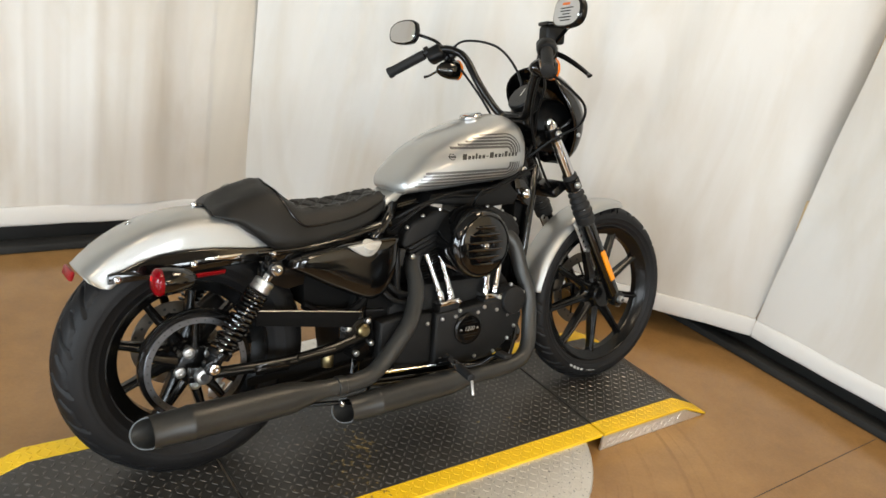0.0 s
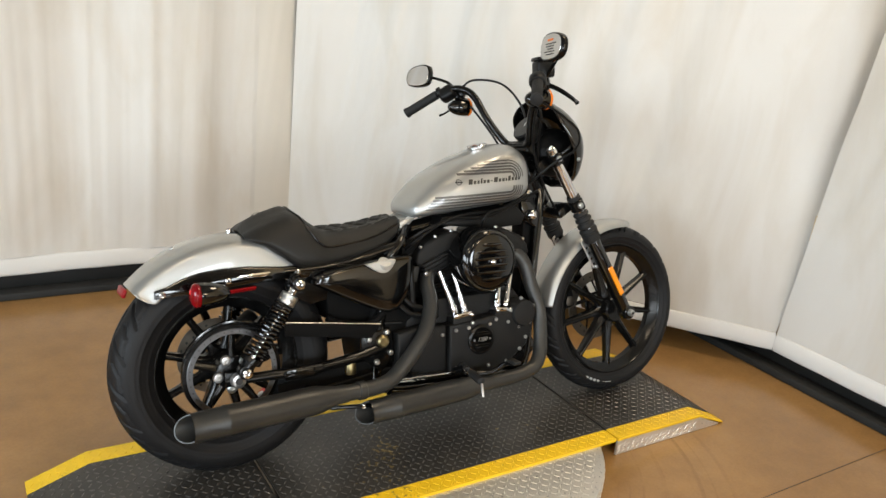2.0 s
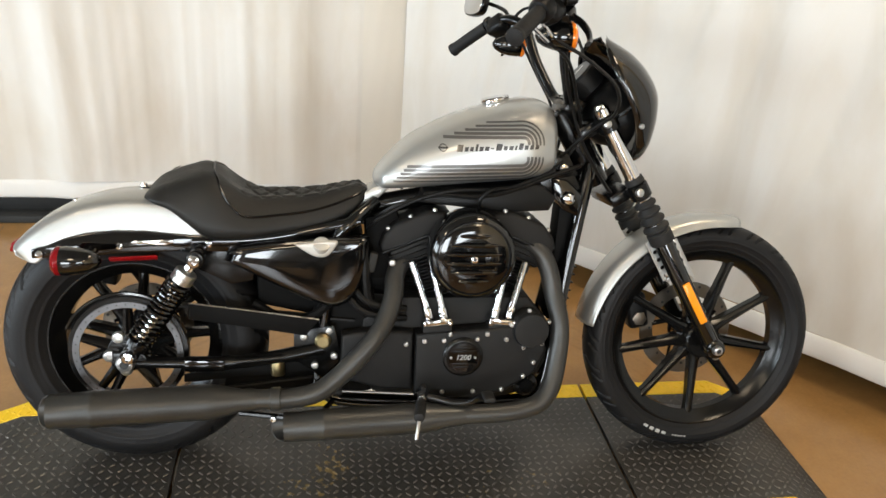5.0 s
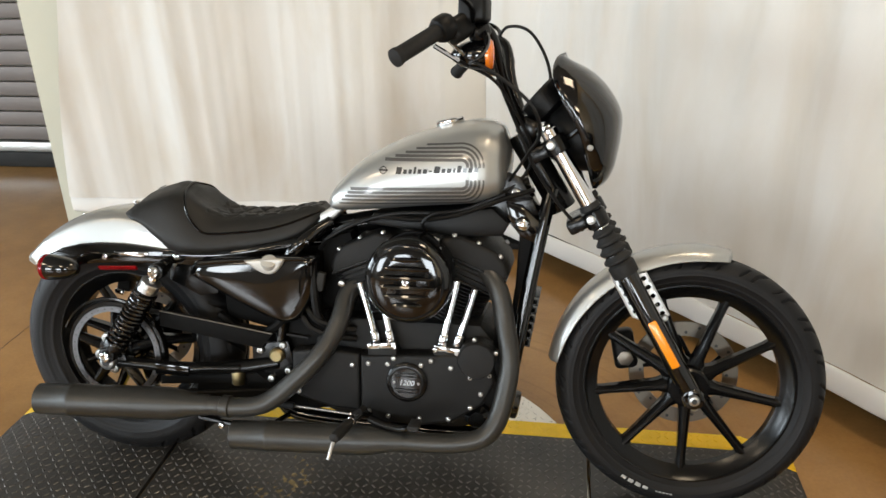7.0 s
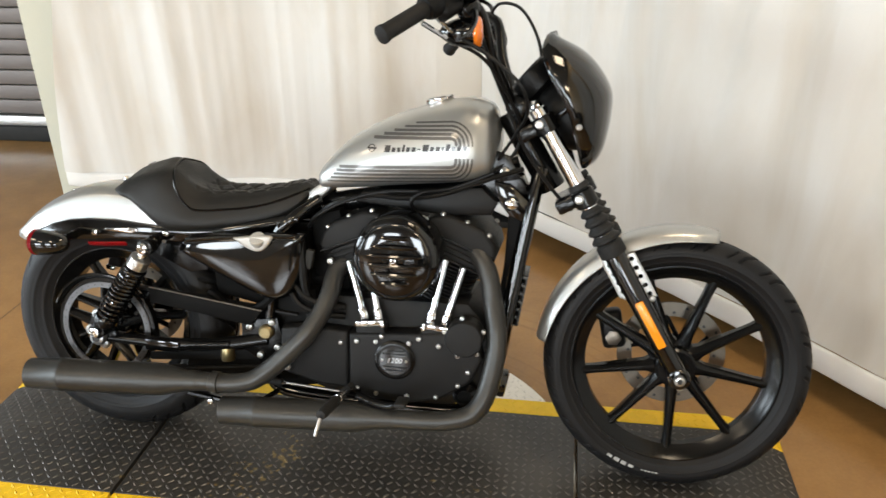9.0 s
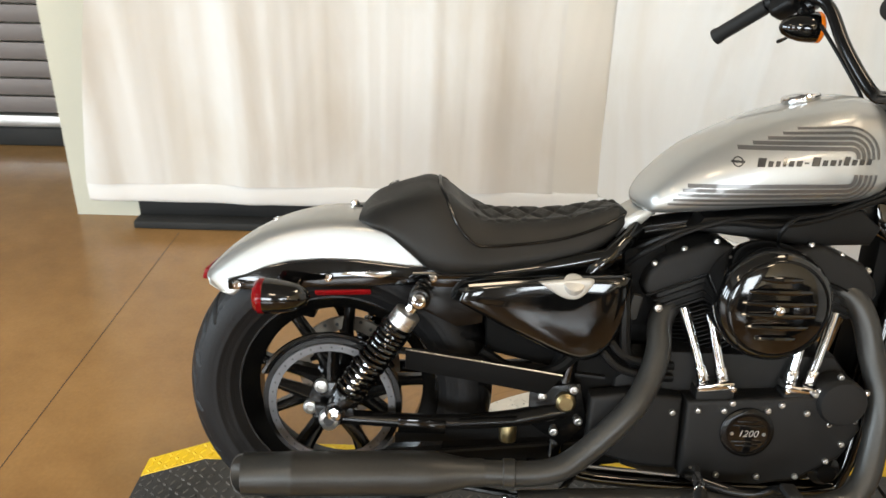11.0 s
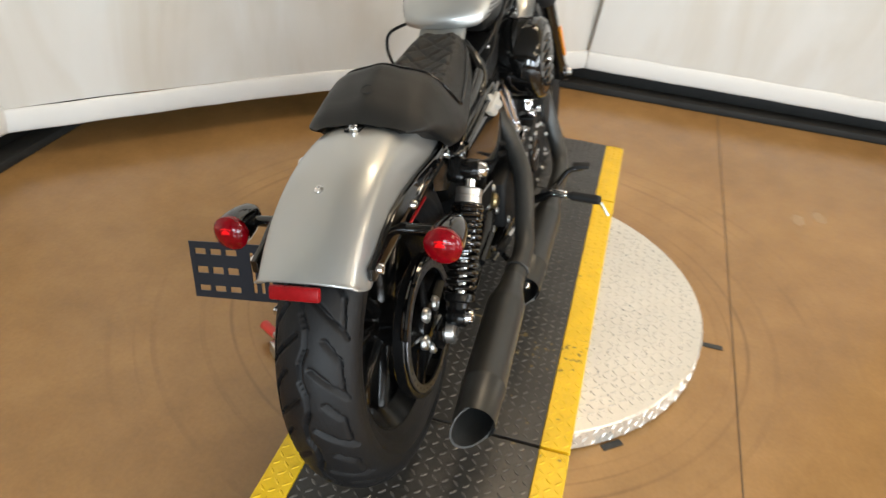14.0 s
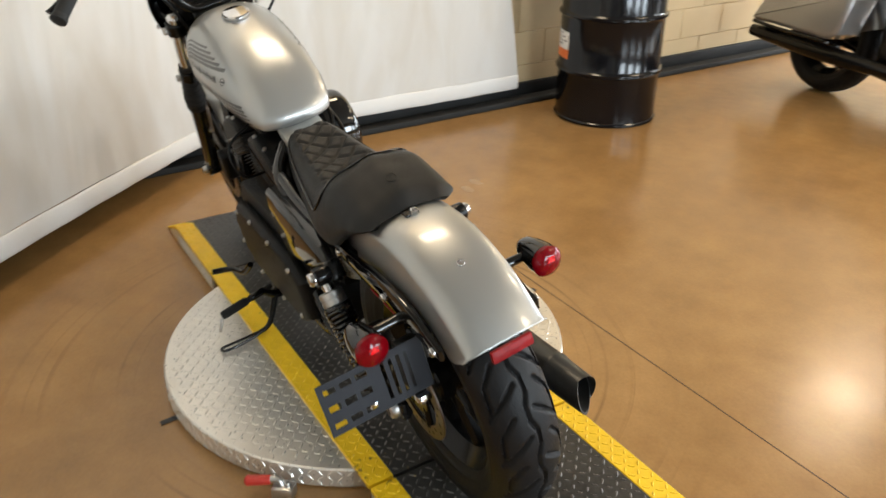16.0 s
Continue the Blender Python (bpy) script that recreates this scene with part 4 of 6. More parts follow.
# --- front fender
def fender_mesh(centre, r, half, a0, a1, drop, crown, shape, material, nu=60, nv=25):
    """A bent shell round a wheel: a0, a1 degrees round from ahead; drop(f): how far its sides reach in; shape(f): its narrowing."""
    P = np.zeros((nu, nv, 3))
    for i in range(nu):
        f = i / (nu - 1)
        a = radians(a0 + (a1 - a0) * f)
        dr, k = drop(f), shape(f)
        for j in range(nv):
            w = -1 + 2 * j / (nv - 1)
            e = min(1.0, abs(w) / 0.62)
            side = max(0.0, (abs(w) - 0.62) / 0.38)
            # a square-shouldered section eased towards a round one, so that its flanks keep turning
            phi = abs(w) * math.pi / 2
            y = math.copysign(half * k * (0.72 * (math.sin(e * math.pi / 2) ** 0.9 * 0.94 + 0.06 * side) + 0.28 * math.sin(phi)), w) if w else 0.0
            rr = r - 0.72 * (crown * (1 - math.cos(e * math.pi / 2)) + dr * side) - 0.28 * (crown + dr) * (1 - math.cos(phi))
            P[i, j] = (centre[0] + rr * math.cos(a), y, centre[2] + rr * math.sin(a))
    return oriented(grid_mesh("fender", P, material, sharp=60))


front_fender = steered(part("front_fender", fender_mesh(FRONT, 0.352, 0.062, 77, 172, lambda f: 0.004 + 0.013 * math.sin(f * math.pi) ** 0.7, 0.020, lambda f: 1 - 0.25 * max(0, 0.08 - f) / 0.08, SILVER), SILVER, bike, "silver front fender"))
_m = front_fender.modifiers.new("thick", "SOLIDIFY")
_m.thickness, _m.offset = 0.003, -1
# --- brake disc and caliper on the left of the front wheel
def brake_disc(wheel_ob, r, y, label):
    d = part("brake_disc", ring(r, r * 0.72, y - 0.0025, y + 0.0025, (0, 0, 0), Y, 64), DISC, wheel_ob, label)
    carrier = [ring(0.052, 0.03, y - 0.004, y + 0.004, (0, 0, 0), Y, 24)]
    for k in range(5):
        a = 2 * math.pi * k / 5
        carrier.append(tube([(0.045 * math.cos(a), y, 0.045 * math.sin(a)), (r * 0.75 * math.cos(a + 0.5), y, r * 0.75 * math.sin(a + 0.5))], 0.008, 8, 1, flat=0.5))
    part("disc_carrier", join(*carrier), SEMI, wheel_ob)
    holes = [lathe([(0.0042, -0.0031), (0.0042, 0.0031)], (r * (0.79 + 0.06 * (k % 3)) * math.cos(k * 0.2618), y, r * (0.79 + 0.06 * (k % 3)) * math.sin(k * 0.2618)), Y, 8) for k in range(24)]
    tagged(part("disc_holes", join(*holes), TAPE, wheel_ob), kind="stuff")
    return d


brake_disc(front_wheel, 0.138, 0.068, "drilled steel brake disc")
cal = steered(part("brake_caliper", moved(block(0, 0, 0, 0.06, 0.05, 0.105, 0.014, segs=3), Matrix.Translation((1.362, 0.075, 0.372)) @ pose(0, 0, 0, 0, -12)), PLASTIC, bike, "black brake caliper"))
part("caliper_badge", lathe([(0.021, 0), (0.021, 0.004), (0.018, 0.005)], (1.366, 0.047, 0.352), (0, -1, 0), 6), DISC, cal)

# --- fuel tank
TANK_X = [0.598, 0.612, 0.635, 0.68, 0.74, 0.80, 0.86, 0.93, 0.99, 1.02, 1.045, 1.058]
TANK = [(0.736, 0.768, 0.052), (0.730, 0.786, 0.086), (0.728, 0.813, 0.101), (0.730, 0.855, 0.114), (0.735, 0.891, 0.124), (0.741, 0.919, 0.130), (0.747, 0.939, 0.134), (0.753, 0.957, 0.137), (0.761, 0.963, 0.136), (0.770, 0.957, 0.128), (0.792, 0.936, 0.105), (0.835, 0.900, 0.055)]


def tank_at(x):
    zb, zt, w = smooth_table(TANK_X, TANK, np.array([x]))[:, 0]
    return zb, zt, w, zb + 0.36 * (zt - zb)


def tank_side(x, z):
    zb, zt, w, zw = tank_at(x)
    if z >= zw:
        q = min(0.999, (z - zw) / (zt - zw))
        return w * (1 - q**2.5) ** (1 / 2.4)
    q = min(0.999, (zw - z) / (zw - zb))
    return w * (1 - q**3.0) ** (1 / 2.6)


def tank_mesh():
    xs = np.concatenate([[TANK_X[0] - 0.004], np.linspace(TANK_X[0], TANK_X[-1], 70), [TANK_X[-1] + 0.003]])
    nv = 56
    P = np.zeros((len(xs), nv, 3))
    for i, x in enumerate(xs):
        zb, zt, w, zw = tank_at(min(max(x, TANK_X[0]), TANK_X[-1]))
        k = 1.0
        if i in (0, len(xs) - 1):
            k = 0.35
        for j in range(nv):
            a = 2 * math.pi * j / nv
            c, s = math.cos(a), math.sin(a)
            up = s > 0
            q = abs(s) ** (2 / 2.5 if up else 2 / 3.0)
            yy = w * k * math.copysign(abs(c) ** (2 / (2.4 if up else 2.6)), c)
            zz = zw + (zt - zw) * q * k if up else zw - (zw - zb) * q * k
            P[i, j] = (x, yy, zz + (0 if k == 1 else (1 - k) * ((zt + zb) / 2 - zw)))
    me = grid_mesh("tank", P, SILVER, close_v=True, sharp=70)
    bm = bmesh.new()
    bm.from_mesh(me)
    bm.verts.ensure_lookup_table()
    n = len(xs)
    bm.faces.new([bm.verts[j] for j in range(nv)])
    bm.faces.new([bm.verts[(n - 1) * nv + j] for j in range(nv)][::-1])
    bmesh.ops.recalc_face_normals(bm, faces=bm.faces)
    bm.to_mesh(me)
    bm.free()
    me.polygons.foreach_set("use_smooth", [True] * len(me.polygons))
    return me


tank = part("fuel_tank", tank_mesh(), SILVER, bike, "silver metallic fuel tank with dark stripes")
part("filler_cap", lathe([(0.026, -0.02), (0.026, 0.008), (0.034, 0.010), (0.036, 0.013), (0.036, 0.021), (0.033, 0.0245), (0.012, 0.0265)], (0.905, -0.004, 0.938), (-0.2, 0, 1), 40), CHROME, tank, "polished round filler cap")


def decal(path, wide, side, material, name, label=""):
    """A thin strip laid on the tank's flank along points (x, z)."""
    verts, faces = [], []
    for k, (x, z) in enumerate(path):
        a, b = path[max(k - 1, 0)], path[min(k + 1, len(path) - 1)]
        d = np.array((b[0] - a[0], b[1] - a[1]))
        n = np.array((-d[1], d[0])) / (np.hypot(*d) + 1e-9) * wide / 2
        for sg in (-1, 1):
            xx, zz = x + sg * n[0], z + sg * n[1]
            verts.append((xx, side * (tank_side(xx, zz) + 0.0011), zz))
    for k in range(len(path) - 1):
        faces.append((2 * k, 2 * k + 1, 2 * k + 3, 2 * k + 2))
    me = bpy.data.meshes.new(name)
    me.from_pydata(verts, [], faces)
    finish(me, material, 80)
    return part(name, oriented(me), material, tank, label)


def straight(a, b, n=16):
    return [(a[0] + (b[0] - a[0]) * k / n, a[1] + (b[1] - a[1]) * k / n) for k in range(n + 1)]


def corner(cx, cz, r, a0, a1, n=8):
    return [(cx + r * math.cos(radians(a0 + (a1 - a0) * k / n)), cz + r * math.sin(radians(a0 + (a1 - a0) * k / n))) for k in range(n + 1)]


for _s in (-1, 1):
    for k in range(5):
        g = 0.0095 * k
        rr = 0.052 - g
        z_up, x_r = 0.912 - g, 1.003 - g
        path = straight((0.862 - 0.026 * k, z_up - 0.006), (x_r - rr, z_up)) + corner(x_r - rr, z_up - rr, rr, 90, 4) + straight((x_r, z_up - rr), (x_r, 0.8565), 3)
        decal(path, 0.0042 + 0.0008 * k, _s, DECAL, "stripe")
        z_lo = 0.768 + g
        path = straight((0.640 + 0.008 * k, z_lo - 0.012), (x_r - rr, z_lo)) + corner(x_r - rr, z_lo + rr, rr, -90, -4) + straight((x_r, z_lo + rr), (x_r, 0.828), 3)
        decal(path, 0.0042 + 0.0008 * k, _s, DECAL, "stripe")
    # the maker's name as a row of plain slanted bars, with a small round mark ahead of it
    x = 0.789
    for k in range(15):
        w = (0.014, 0.009, 0.008, 0.006, 0.009, 0.010, 0.008, 0.014, 0.009, 0.010, 0.005, 0.010, 0.009, 0.009, 0.009)[k]
        tall = 0.0165 if k in (0, 3, 7, 11) else (0.003 if k == 6 else 0.0105)
        z0 = 0.835 + (0.004 if k == 6 else 0) + (x - 0.785) * 0.06
        verts = []
        for dx, dz in ((0, 0), (w, 0), (w + 0.18 * tall, tall), (0.18 * tall, tall)):
            verts.append((x + dx, _s * (tank_side(x + dx, z0 + dz) + 0.0012), z0 + dz))
        me = bpy.data.meshes.new("name_bar")
        me.from_pydata(verts, [], [(0, 1, 2, 3)])
        finish(me, INK)
        part("name_bar", oriented(me), INK, tank)
        x += w * 1.04 + 0.004
    decal(corner(0.757, 0.843, 0.0085, 0, 360, 16), 0.0022, _s, INK, "round_mark")
    decal(straight((0.745, 0.843), (0.769, 0.843), 4), 0.004, _s, INK, "round_mark")

# --- seat
SEAT_X = [0.052, 0.072, 0.11, 0.15, 0.192, 0.222, 0.252, 0.295, 0.37, 0.43, 0.49, 0.535, 0.565, 0.58]
#        half width, rim height, middle height, foot height
SEAT = [(0.088, 0.706, 0.712, 0.694), (0.110, 0.720, 0.733, 0.686), (0.122, 0.737, 0.753, 0.672), (0.131, 0.750, 0.767, 0.642), (0.138, 0.757, 0.775, 0.610), (0.139, 0.750, 0.760, 0.602), (0.138, 0.729, 0.723, 0.602), (0.131, 0.705, 0.694, 0.604), (0.116, 0.702, 0.690, 0.613), (0.104, 0.705, 0.694, 0.622), (0.091, 0.715, 0.707, 0.637), (0.077, 0.725, 0.721, 0.658), (0.060, 0.727, 0.725, 0.684), (0.040, 0.718, 0.717, 0.700)]


def seat_ring(x, nv=72):
    w, rim, mid, foot = smooth_table(SEAT_X, SEAT, np.array([x]))[:, 0]
    h = rim - foot
    half = [(0.0, mid), (0.28 * w, mid + 0.5 * (rim - mid)), (0.52 * w, rim), (0.70 * w, rim - 0.10 * h), (0.83 * w, rim - 0.27 * h), (0.93 * w, rim - 0.50 * h), (1.0 * w, foot + 0.24 * h), (0.96 * w, foot + 0.07 * h), (0.86 * w, foot)]
    mirrored = [(-y, z) for y, z in half[2:0:-1]]
    return np.array(spline(mirrored + half, 9)[18:])


def seat_mesh():
    xs = np.linspace(SEAT_X[0], SEAT_X[-1], 240)
    rows = []
    for x in xs:
        p = seat_ring(x)
        y = np.concatenate([-p[::-1, 0], p[1:, 0]])
        z = np.concatenate([p[::-1, 1], p[1:, 1]])
        w = p[:, 0].max()
        for k in range(len(y)):
            if 0.275 < x < 0.565 and abs(y[k]) < 0.60 * w and z[k] > 0.675:
                a, b = (x + 0.9 * y[k]) / 0.052, (x - 0.9 * y[k]) / 0.052
                d = min(abs(a - round(a)), abs(b - round(b)))
                z[k] -= 0.0052 * math.exp(-((d / 0.10) ** 2)) - 0.002
        rows.append(np.stack([np.full(len(y), x), y, z], -1))
    me = grid_mesh("seat", np.array(rows), VINYL, sharp=60)
    bm = bmesh.new()
    bm.from_mesh(me)
    bmesh.ops.holes_fill(bm, edges=[e for e in bm.edges if e.is_boundary])
    bmesh.ops.recalc_face_normals(bm, faces=bm.faces)
    bm.to_mesh(me)
    bm.free()
    me.polygons.foreach_set("use_smooth", [True] * len(me.polygons))
    me.set_sharp_from_angle(angle=radians(60))
    return me


seat = part("seat", seat_mesh(), VINYL, bike, "black vinyl solo seat with a quilted middle")
seat.matrix_basis = Matrix.Translation((0, -0.006, 0.007))


def seat_point(x, frac):
    """A point of the seat's surface: frac 0 in the middle to 1 at the foot of its side."""
    p = seat_ring(x)
    k = frac * (len(p) - 1)
    i = min(int(k), len(p) - 2)
    q = p[i] + (p[i + 1] - p[i]) * (k - i)
    return q


_pipe = []
for _x, _f in ((0.205, 0.0), (0.206, 0.1), (0.211, 0.2), (0.220, 0.30), (0.234, 0.44), (0.252, 0.53), (0.28, 0.60), (0.31, 0.60), (0.36, 0.60), (0.43, 0.595), (0.49, 0.58), (0.545, 0.565), (0.572, 0.48)):
    _q = seat_point(_x, _f)
    _pipe.append((_x, _q[0] + 0.001 * (_f > 0.3), _q[1] + 0.001))
part("piping", tube([(x, -y, z) for x, y, z in _pipe[:0:-1]] + _pipe, 0.0034, 7, 4), SEMI, seat, "raised seam piping")
bolt(bike, (0.034, -0.004, 0.712), (-0.3, 0, 1), 0.009, 0.012, CHROME, "seat_screw")
part("seat_tab", block(0.05, 0, 0.713, 0.04, 0.03, 0.006, 0.002), SEMI, bike)

# --- rear fender
rear_fender = part("rear_fender", fender_mesh((0.03, 0, 0.318), 0.394, 0.094, 58, 138, lambda f: 0.006 + 0.048 * (1 - max(0.0, 1 - (1 - f) / 0.045) ** 2.2) ** 0.5 + 0.026 * min(1.0, max(0.0, (0.82 - f) / 0.35)), 0.022, lambda f: 1.0, SILVER, 150, 41), SILVER, bike, "silver rear fender")
rear_fender.matrix_basis = Matrix.Translation((0, -0.006, 0))
_m = rear_fender.modifiers.new("thick", "SOLIDIFY")
_m.thickness, _m.offset = 0.003, -1
bolt(rear_fender, (-0.130, 0.004, 0.678), (-0.43, 0, 0.9), 0.008, 0.004, CHROME, "fender_screw")
part("embossed_mark", ring(0.012, 0.0095, 0.0, 0.0012, (0.112, 0.0, 0.7555), (-0.42, 0, 0.9), 20, 0.0004), VINYL, seat, "small embossed mark")
part("tail_reflector", moved(block(0, 0, 0, 0.011, 0.088, 0.024, 0.004), Matrix.Translation((-0.270, 0.005, 0.567)) @ pose(0, 0, 0, 0, 18)), REDREF, rear_fender, "red rear reflector")
for _s in (-1, 1):
    def at(x, y, z, s=_s):
        return Vector((x, s * y, z))

    strut = part("fender_strut", prism([(-0.205, 0.556), (-0.205, 0.578), (-0.17, 0.588), (-0.13, 0.606), (-0.08, 0.619), (-0.02, 0.625), (0.05, 0.625), (0.15, 0.616), (0.31, 0.612), (0.31, 0.575), (0.16, 0.578), (0.02, 0.572), (-0.12, 0.560)], _s * 0.098, _s * 0.112, 0.004), GLOSS, bike, "gloss black fender strut")
    for x, z in ((-0.185, 0.568), (-0.005, 0.590), (0.20, 0.597)):
        bolt(strut, at(x, 0.112, z), (0, _s, 0), 0.0095, 0.008, CHROME)
    part("strut_trim", prism([(0.02, 0.597), (0.03, 0.603), (0.115, 0.607), (0.12, 0.600), (0.10, 0.593)], _s * 0.112, _s * 0.116, 0.001), CHROME, strut) if _s < 0 else None
    part("red_side_reflector", moved(block(0, 0, 0, 0.112, 0.006, 0.015, 0.003), Matrix.Translation(at(0.022, 0.103, 0.557)) @ pose(0, 0, 0, -40 * _s, -3)), REDREF, strut, "long red side reflector")
    sig = part("rear_turn_signal", lathe([(0.004, -0.072), (0.015, -0.065), (0.024, -0.05), (0.030, -0.025), (0.033, 0.0), (0.033, 0.012)], at(-0.096, 0.199, 0.576), (-1, 0, 0), 32), GLOSS, bike, "black bullet rear turn signal")
    part("red_lens", lathe([(0.032, 0.0), (0.0335, 0.002), (0.0335, 0.010), (0.027, 0.018), (0.014, 0.023), (0.004, 0.0245)], at(-0.108, 0.199, 0.576), (-1, 0, 0), 32), RED, sig, "dark red lens")
    # the lens's bright spot is put into the colour as a brighter red dome
    part("lens_bright_spot", moved(lathe([(0.020, -0.005), (0.020, 0.0), (0.013, 0.004), (0.002, 0.006)], seg=12), Matrix.Translation(at(-0.1255, 0.199, 0.574)) @ frame_of((-1, 0, -0.25))), LENS_SPOT, sig, "bright red facets, the lens's lit spot put into the colour")
    part("signal_stalk", rod(at(-0.068, 0.105, 0.577), at(-0.068, 0.178, 0.576), 0.0115, 0.010, 16), GLOSS, sig)
    # rear shock
    top, low = at(0.178, 0.170, 0.575), at(0.018, 0.164, 0.336)
    d = (low - top).normalized()
    ln = (low - top).length
    shock = part("rear_shock", rod(top + d * 0.02, low - d * 0.02, 0.012, seg=16), CHROME, bike, "black rear shock with an exposed spring")
    part("shock_collar", lathe([(0.022, 0.036), (0.0265, 0.039), (0.0265, 0.050), (0.0255, 0.051), (0.0255, 0.054), (0.0265, 0.055), (0.0265, 0.066), (0.022, 0.069)], top, d, 28), STEEL, shock, "dull silver adjuster collar")
    part("shock_body", lathe([(0.02, 0.07), (0.0235, 0.073), (0.0235, 0.12), (0.0205, 0.125), (0.0205, 0.16)], top, d, 24), SEMI, shock)
    fr = frame_of(d)
    n_t = 14
    coil = [top + d * 0.072 + fr.to_3x3() @ Vector((0.0272 * math.cos(6.283 * n_t * k / 280), 0.0272 * math.sin(6.283 * n_t * k / 280), (ln - 0.115) * (k / 280) ** 1.25)) for k in range(281)]
    part("shock_spring", tube(coil, 0.0048, 8, 1), GLOSS, shock, "black coil spring")
    part("shock_foot", lathe([(0.03, ln - 0.045), (0.031, ln - 0.04), (0.031, ln - 0.03), (0.02, ln - 0.026), (0.02, ln - 0.012)], top, d, 24), SEMI, shock)
    for p in (top, low):
        part("shock_eye", rod(p - Vector((0, 0.018, 0)), p + Vector((0, 0.018, 0)), 0.021, seg=24, bevel=0.003), SEMI, shock)
        bolt(shock, p + Vector((0, _s * 0.018, 0)), (0, _s, 0), 0.0155, 0.014, CHROME)
    # dark plate added to close a bright gap beside the shock
    part("strut_gap_plate", prism([(0.165, 0.53), (0.17, 0.60), (0.31, 0.605), (0.30, 0.50), (0.25, 0.49)], _s * 0.088, _s * 0.094, 0.002), SEMI, strut)
    part("top_cover", moved(block(0, 0, 0, 0.04, 0.03, 0.052, 0.012, segs=3), Matrix.Translation(at(0.176, 0.142, 0.575)) @ frame_of(d)), SEMI, shock)
    # swing arm
    arm = part("swing_arm", tube([at(-0.03, 0.134, 0.308), at(0.06, 0.136, 0.304), at(0.23, 0.136, 0.302), at(0.36, 0.13, 0.312), at(0.47, 0.115, 0.330)], [0.014, 0.0155, 0.016, 0.018, 0.02], 12, 6, flat=0.8), SEMI, bike, "black swing arm tube")
    part("axle_plate", prism([(-0.03, 0.290), (-0.03, 0.332), (0.045, 0.328), (0.06, 0.292)], _s * 0.126, _s * 0.146, 0.004), SEMI, arm)
    bolt(arm, at(0.002, 0.146, 0.308), (0, _s, 0), 0.0225, 0.018, STEEL, "axle_nut")
    part("axle_bore", lathe([(0.0105, 0), (0.0105, 0.0195), (0.009, 0.0195)], at(0.002, 0.146, 0.308), (0, _s, 0), 16), TAPE, arm)
    part("adjuster", prism([(0.138, 0.284), (0.140, 0.314), (0.235, 0.312), (0.233, 0.284)], _s * 0.150, _s * 0.156, 0.003), GLOSS, arm)
    part("arm_sleeve", tube([at(0.262, 0.146, 0.306), at(0.375, 0.142, 0.314)], 0.0095, 10, 1), SEMI, arm)

# drive side: pulley, belt, guards
pulley = part("drive_pulley", ring(0.143, 0.128, -0.010, 0.012, (0, -0.098, 0.320), Y, 72), SEMI, bike, "black belt pulley with a bright drilled face")
part("pulley_face", ring(0.131, 0.115, 0.0, 0.004, (0, -0.112, 0.320), Y, 72), RINGMETAL, pulley, "dull metal ring with small holes")
tagged(part("pulley_holes", join(*[rod((0.123 * math.cos(a), -0.1128, 0.320 + 0.123 * math.sin(a)), (0.123 * math.cos(a), -0.107, 0.320 + 0.123 * math.sin(a)), 0.0022, seg=6) for a in np.linspace(0, 6.283, 36, endpoint=False)]), TAPE, pulley), kind="stuff")
for k in range(5):
    a = 2 * math.pi * k / 5 + 0.3
    part("pulley_spoke", tube([(0.04 * math.cos(a), -0.1, 0.320 + 0.04 * math.sin(a)), (0.122 * math.cos(a), -0.102, 0.320 + 0.122 * math.sin(a))], [0.017, 0.012], 8, 1, flat=0.6), SEMI, pulley)
    bolt(pulley, (0.045 * math.cos(a + 0.5), -0.112, 0.320 + 0.045 * math.sin(a + 0.5)), (0, -1, 0), 0.0150, 0.009, STEEL)
part("pulley_hub", rod((0, -0.115, 0.320), (0, -0.06, 0.320), 0.05, seg=32, bevel=0.004), SEMI, pulley)
part("drive_belt", join(prism([(0.0, 0.446), (0.55, 0.395), (0.55, 0.400), (0.0, 0.452)], -0.108, -0.084), prism([(0.0, 0.189), (0.55, 0.255), (0.55, 0.26), (0.0, 0.195)], -0.108, -0.084)), GRIP, pulley)
guard = part("belt_guard", prism([(0.150, 0.452), (0.30, 0.432), (0.462, 0.409), (0.430, 0.368), (0.31, 0.388), (0.15, 0.412)], -0.134, -0.129, 0.001), FLAT, bike, "black belt guard plate")
# thin bright rod stands in for the highlight along the plate's top edge
part("edge_highlight", tube([(0.150, -0.132, 0.453), (0.30, -0.132, 0.433), (0.462, -0.132, 0.410)], 0.0016, 6, 3), STEEL, guard)
_arc = [(0.150 * math.cos(radians(a)), -0.112, 0.320 + 0.150 * math.sin(radians(a))) for a in range(35, 165, 12)]
part("pulley_guard", tube(_arc, 0.006, 8, 3, flat=1.6), GLOSS, guard)
part("lower_guard", prism([(0.13, 0.24), (0.13, 0.262), (0.52, 0.305), (0.52, 0.275)], -0.118, -0.11, 0.002), FLAT, guard)
part("inner_fender", tube([(0.215, 0, 0.60), (0.245, 0, 0.52), (0.262, 0, 0.42), (0.262, 0, 0.33)], 0.075, 16, 4, flat=0.25), FLAT, bike, "black inner mudguard")
brake_disc(rear_wheel, 0.118, 0.092, "drilled steel rear brake disc")
part("rear_caliper", moved(block(0, 0, 0, 0.10, 0.05, 0.055, 0.014, segs=3), Matrix.Translation((0.10, 0.105, 0.40)) @ pose(0, 0, 0, 0, -40)), PLASTIC, bike)

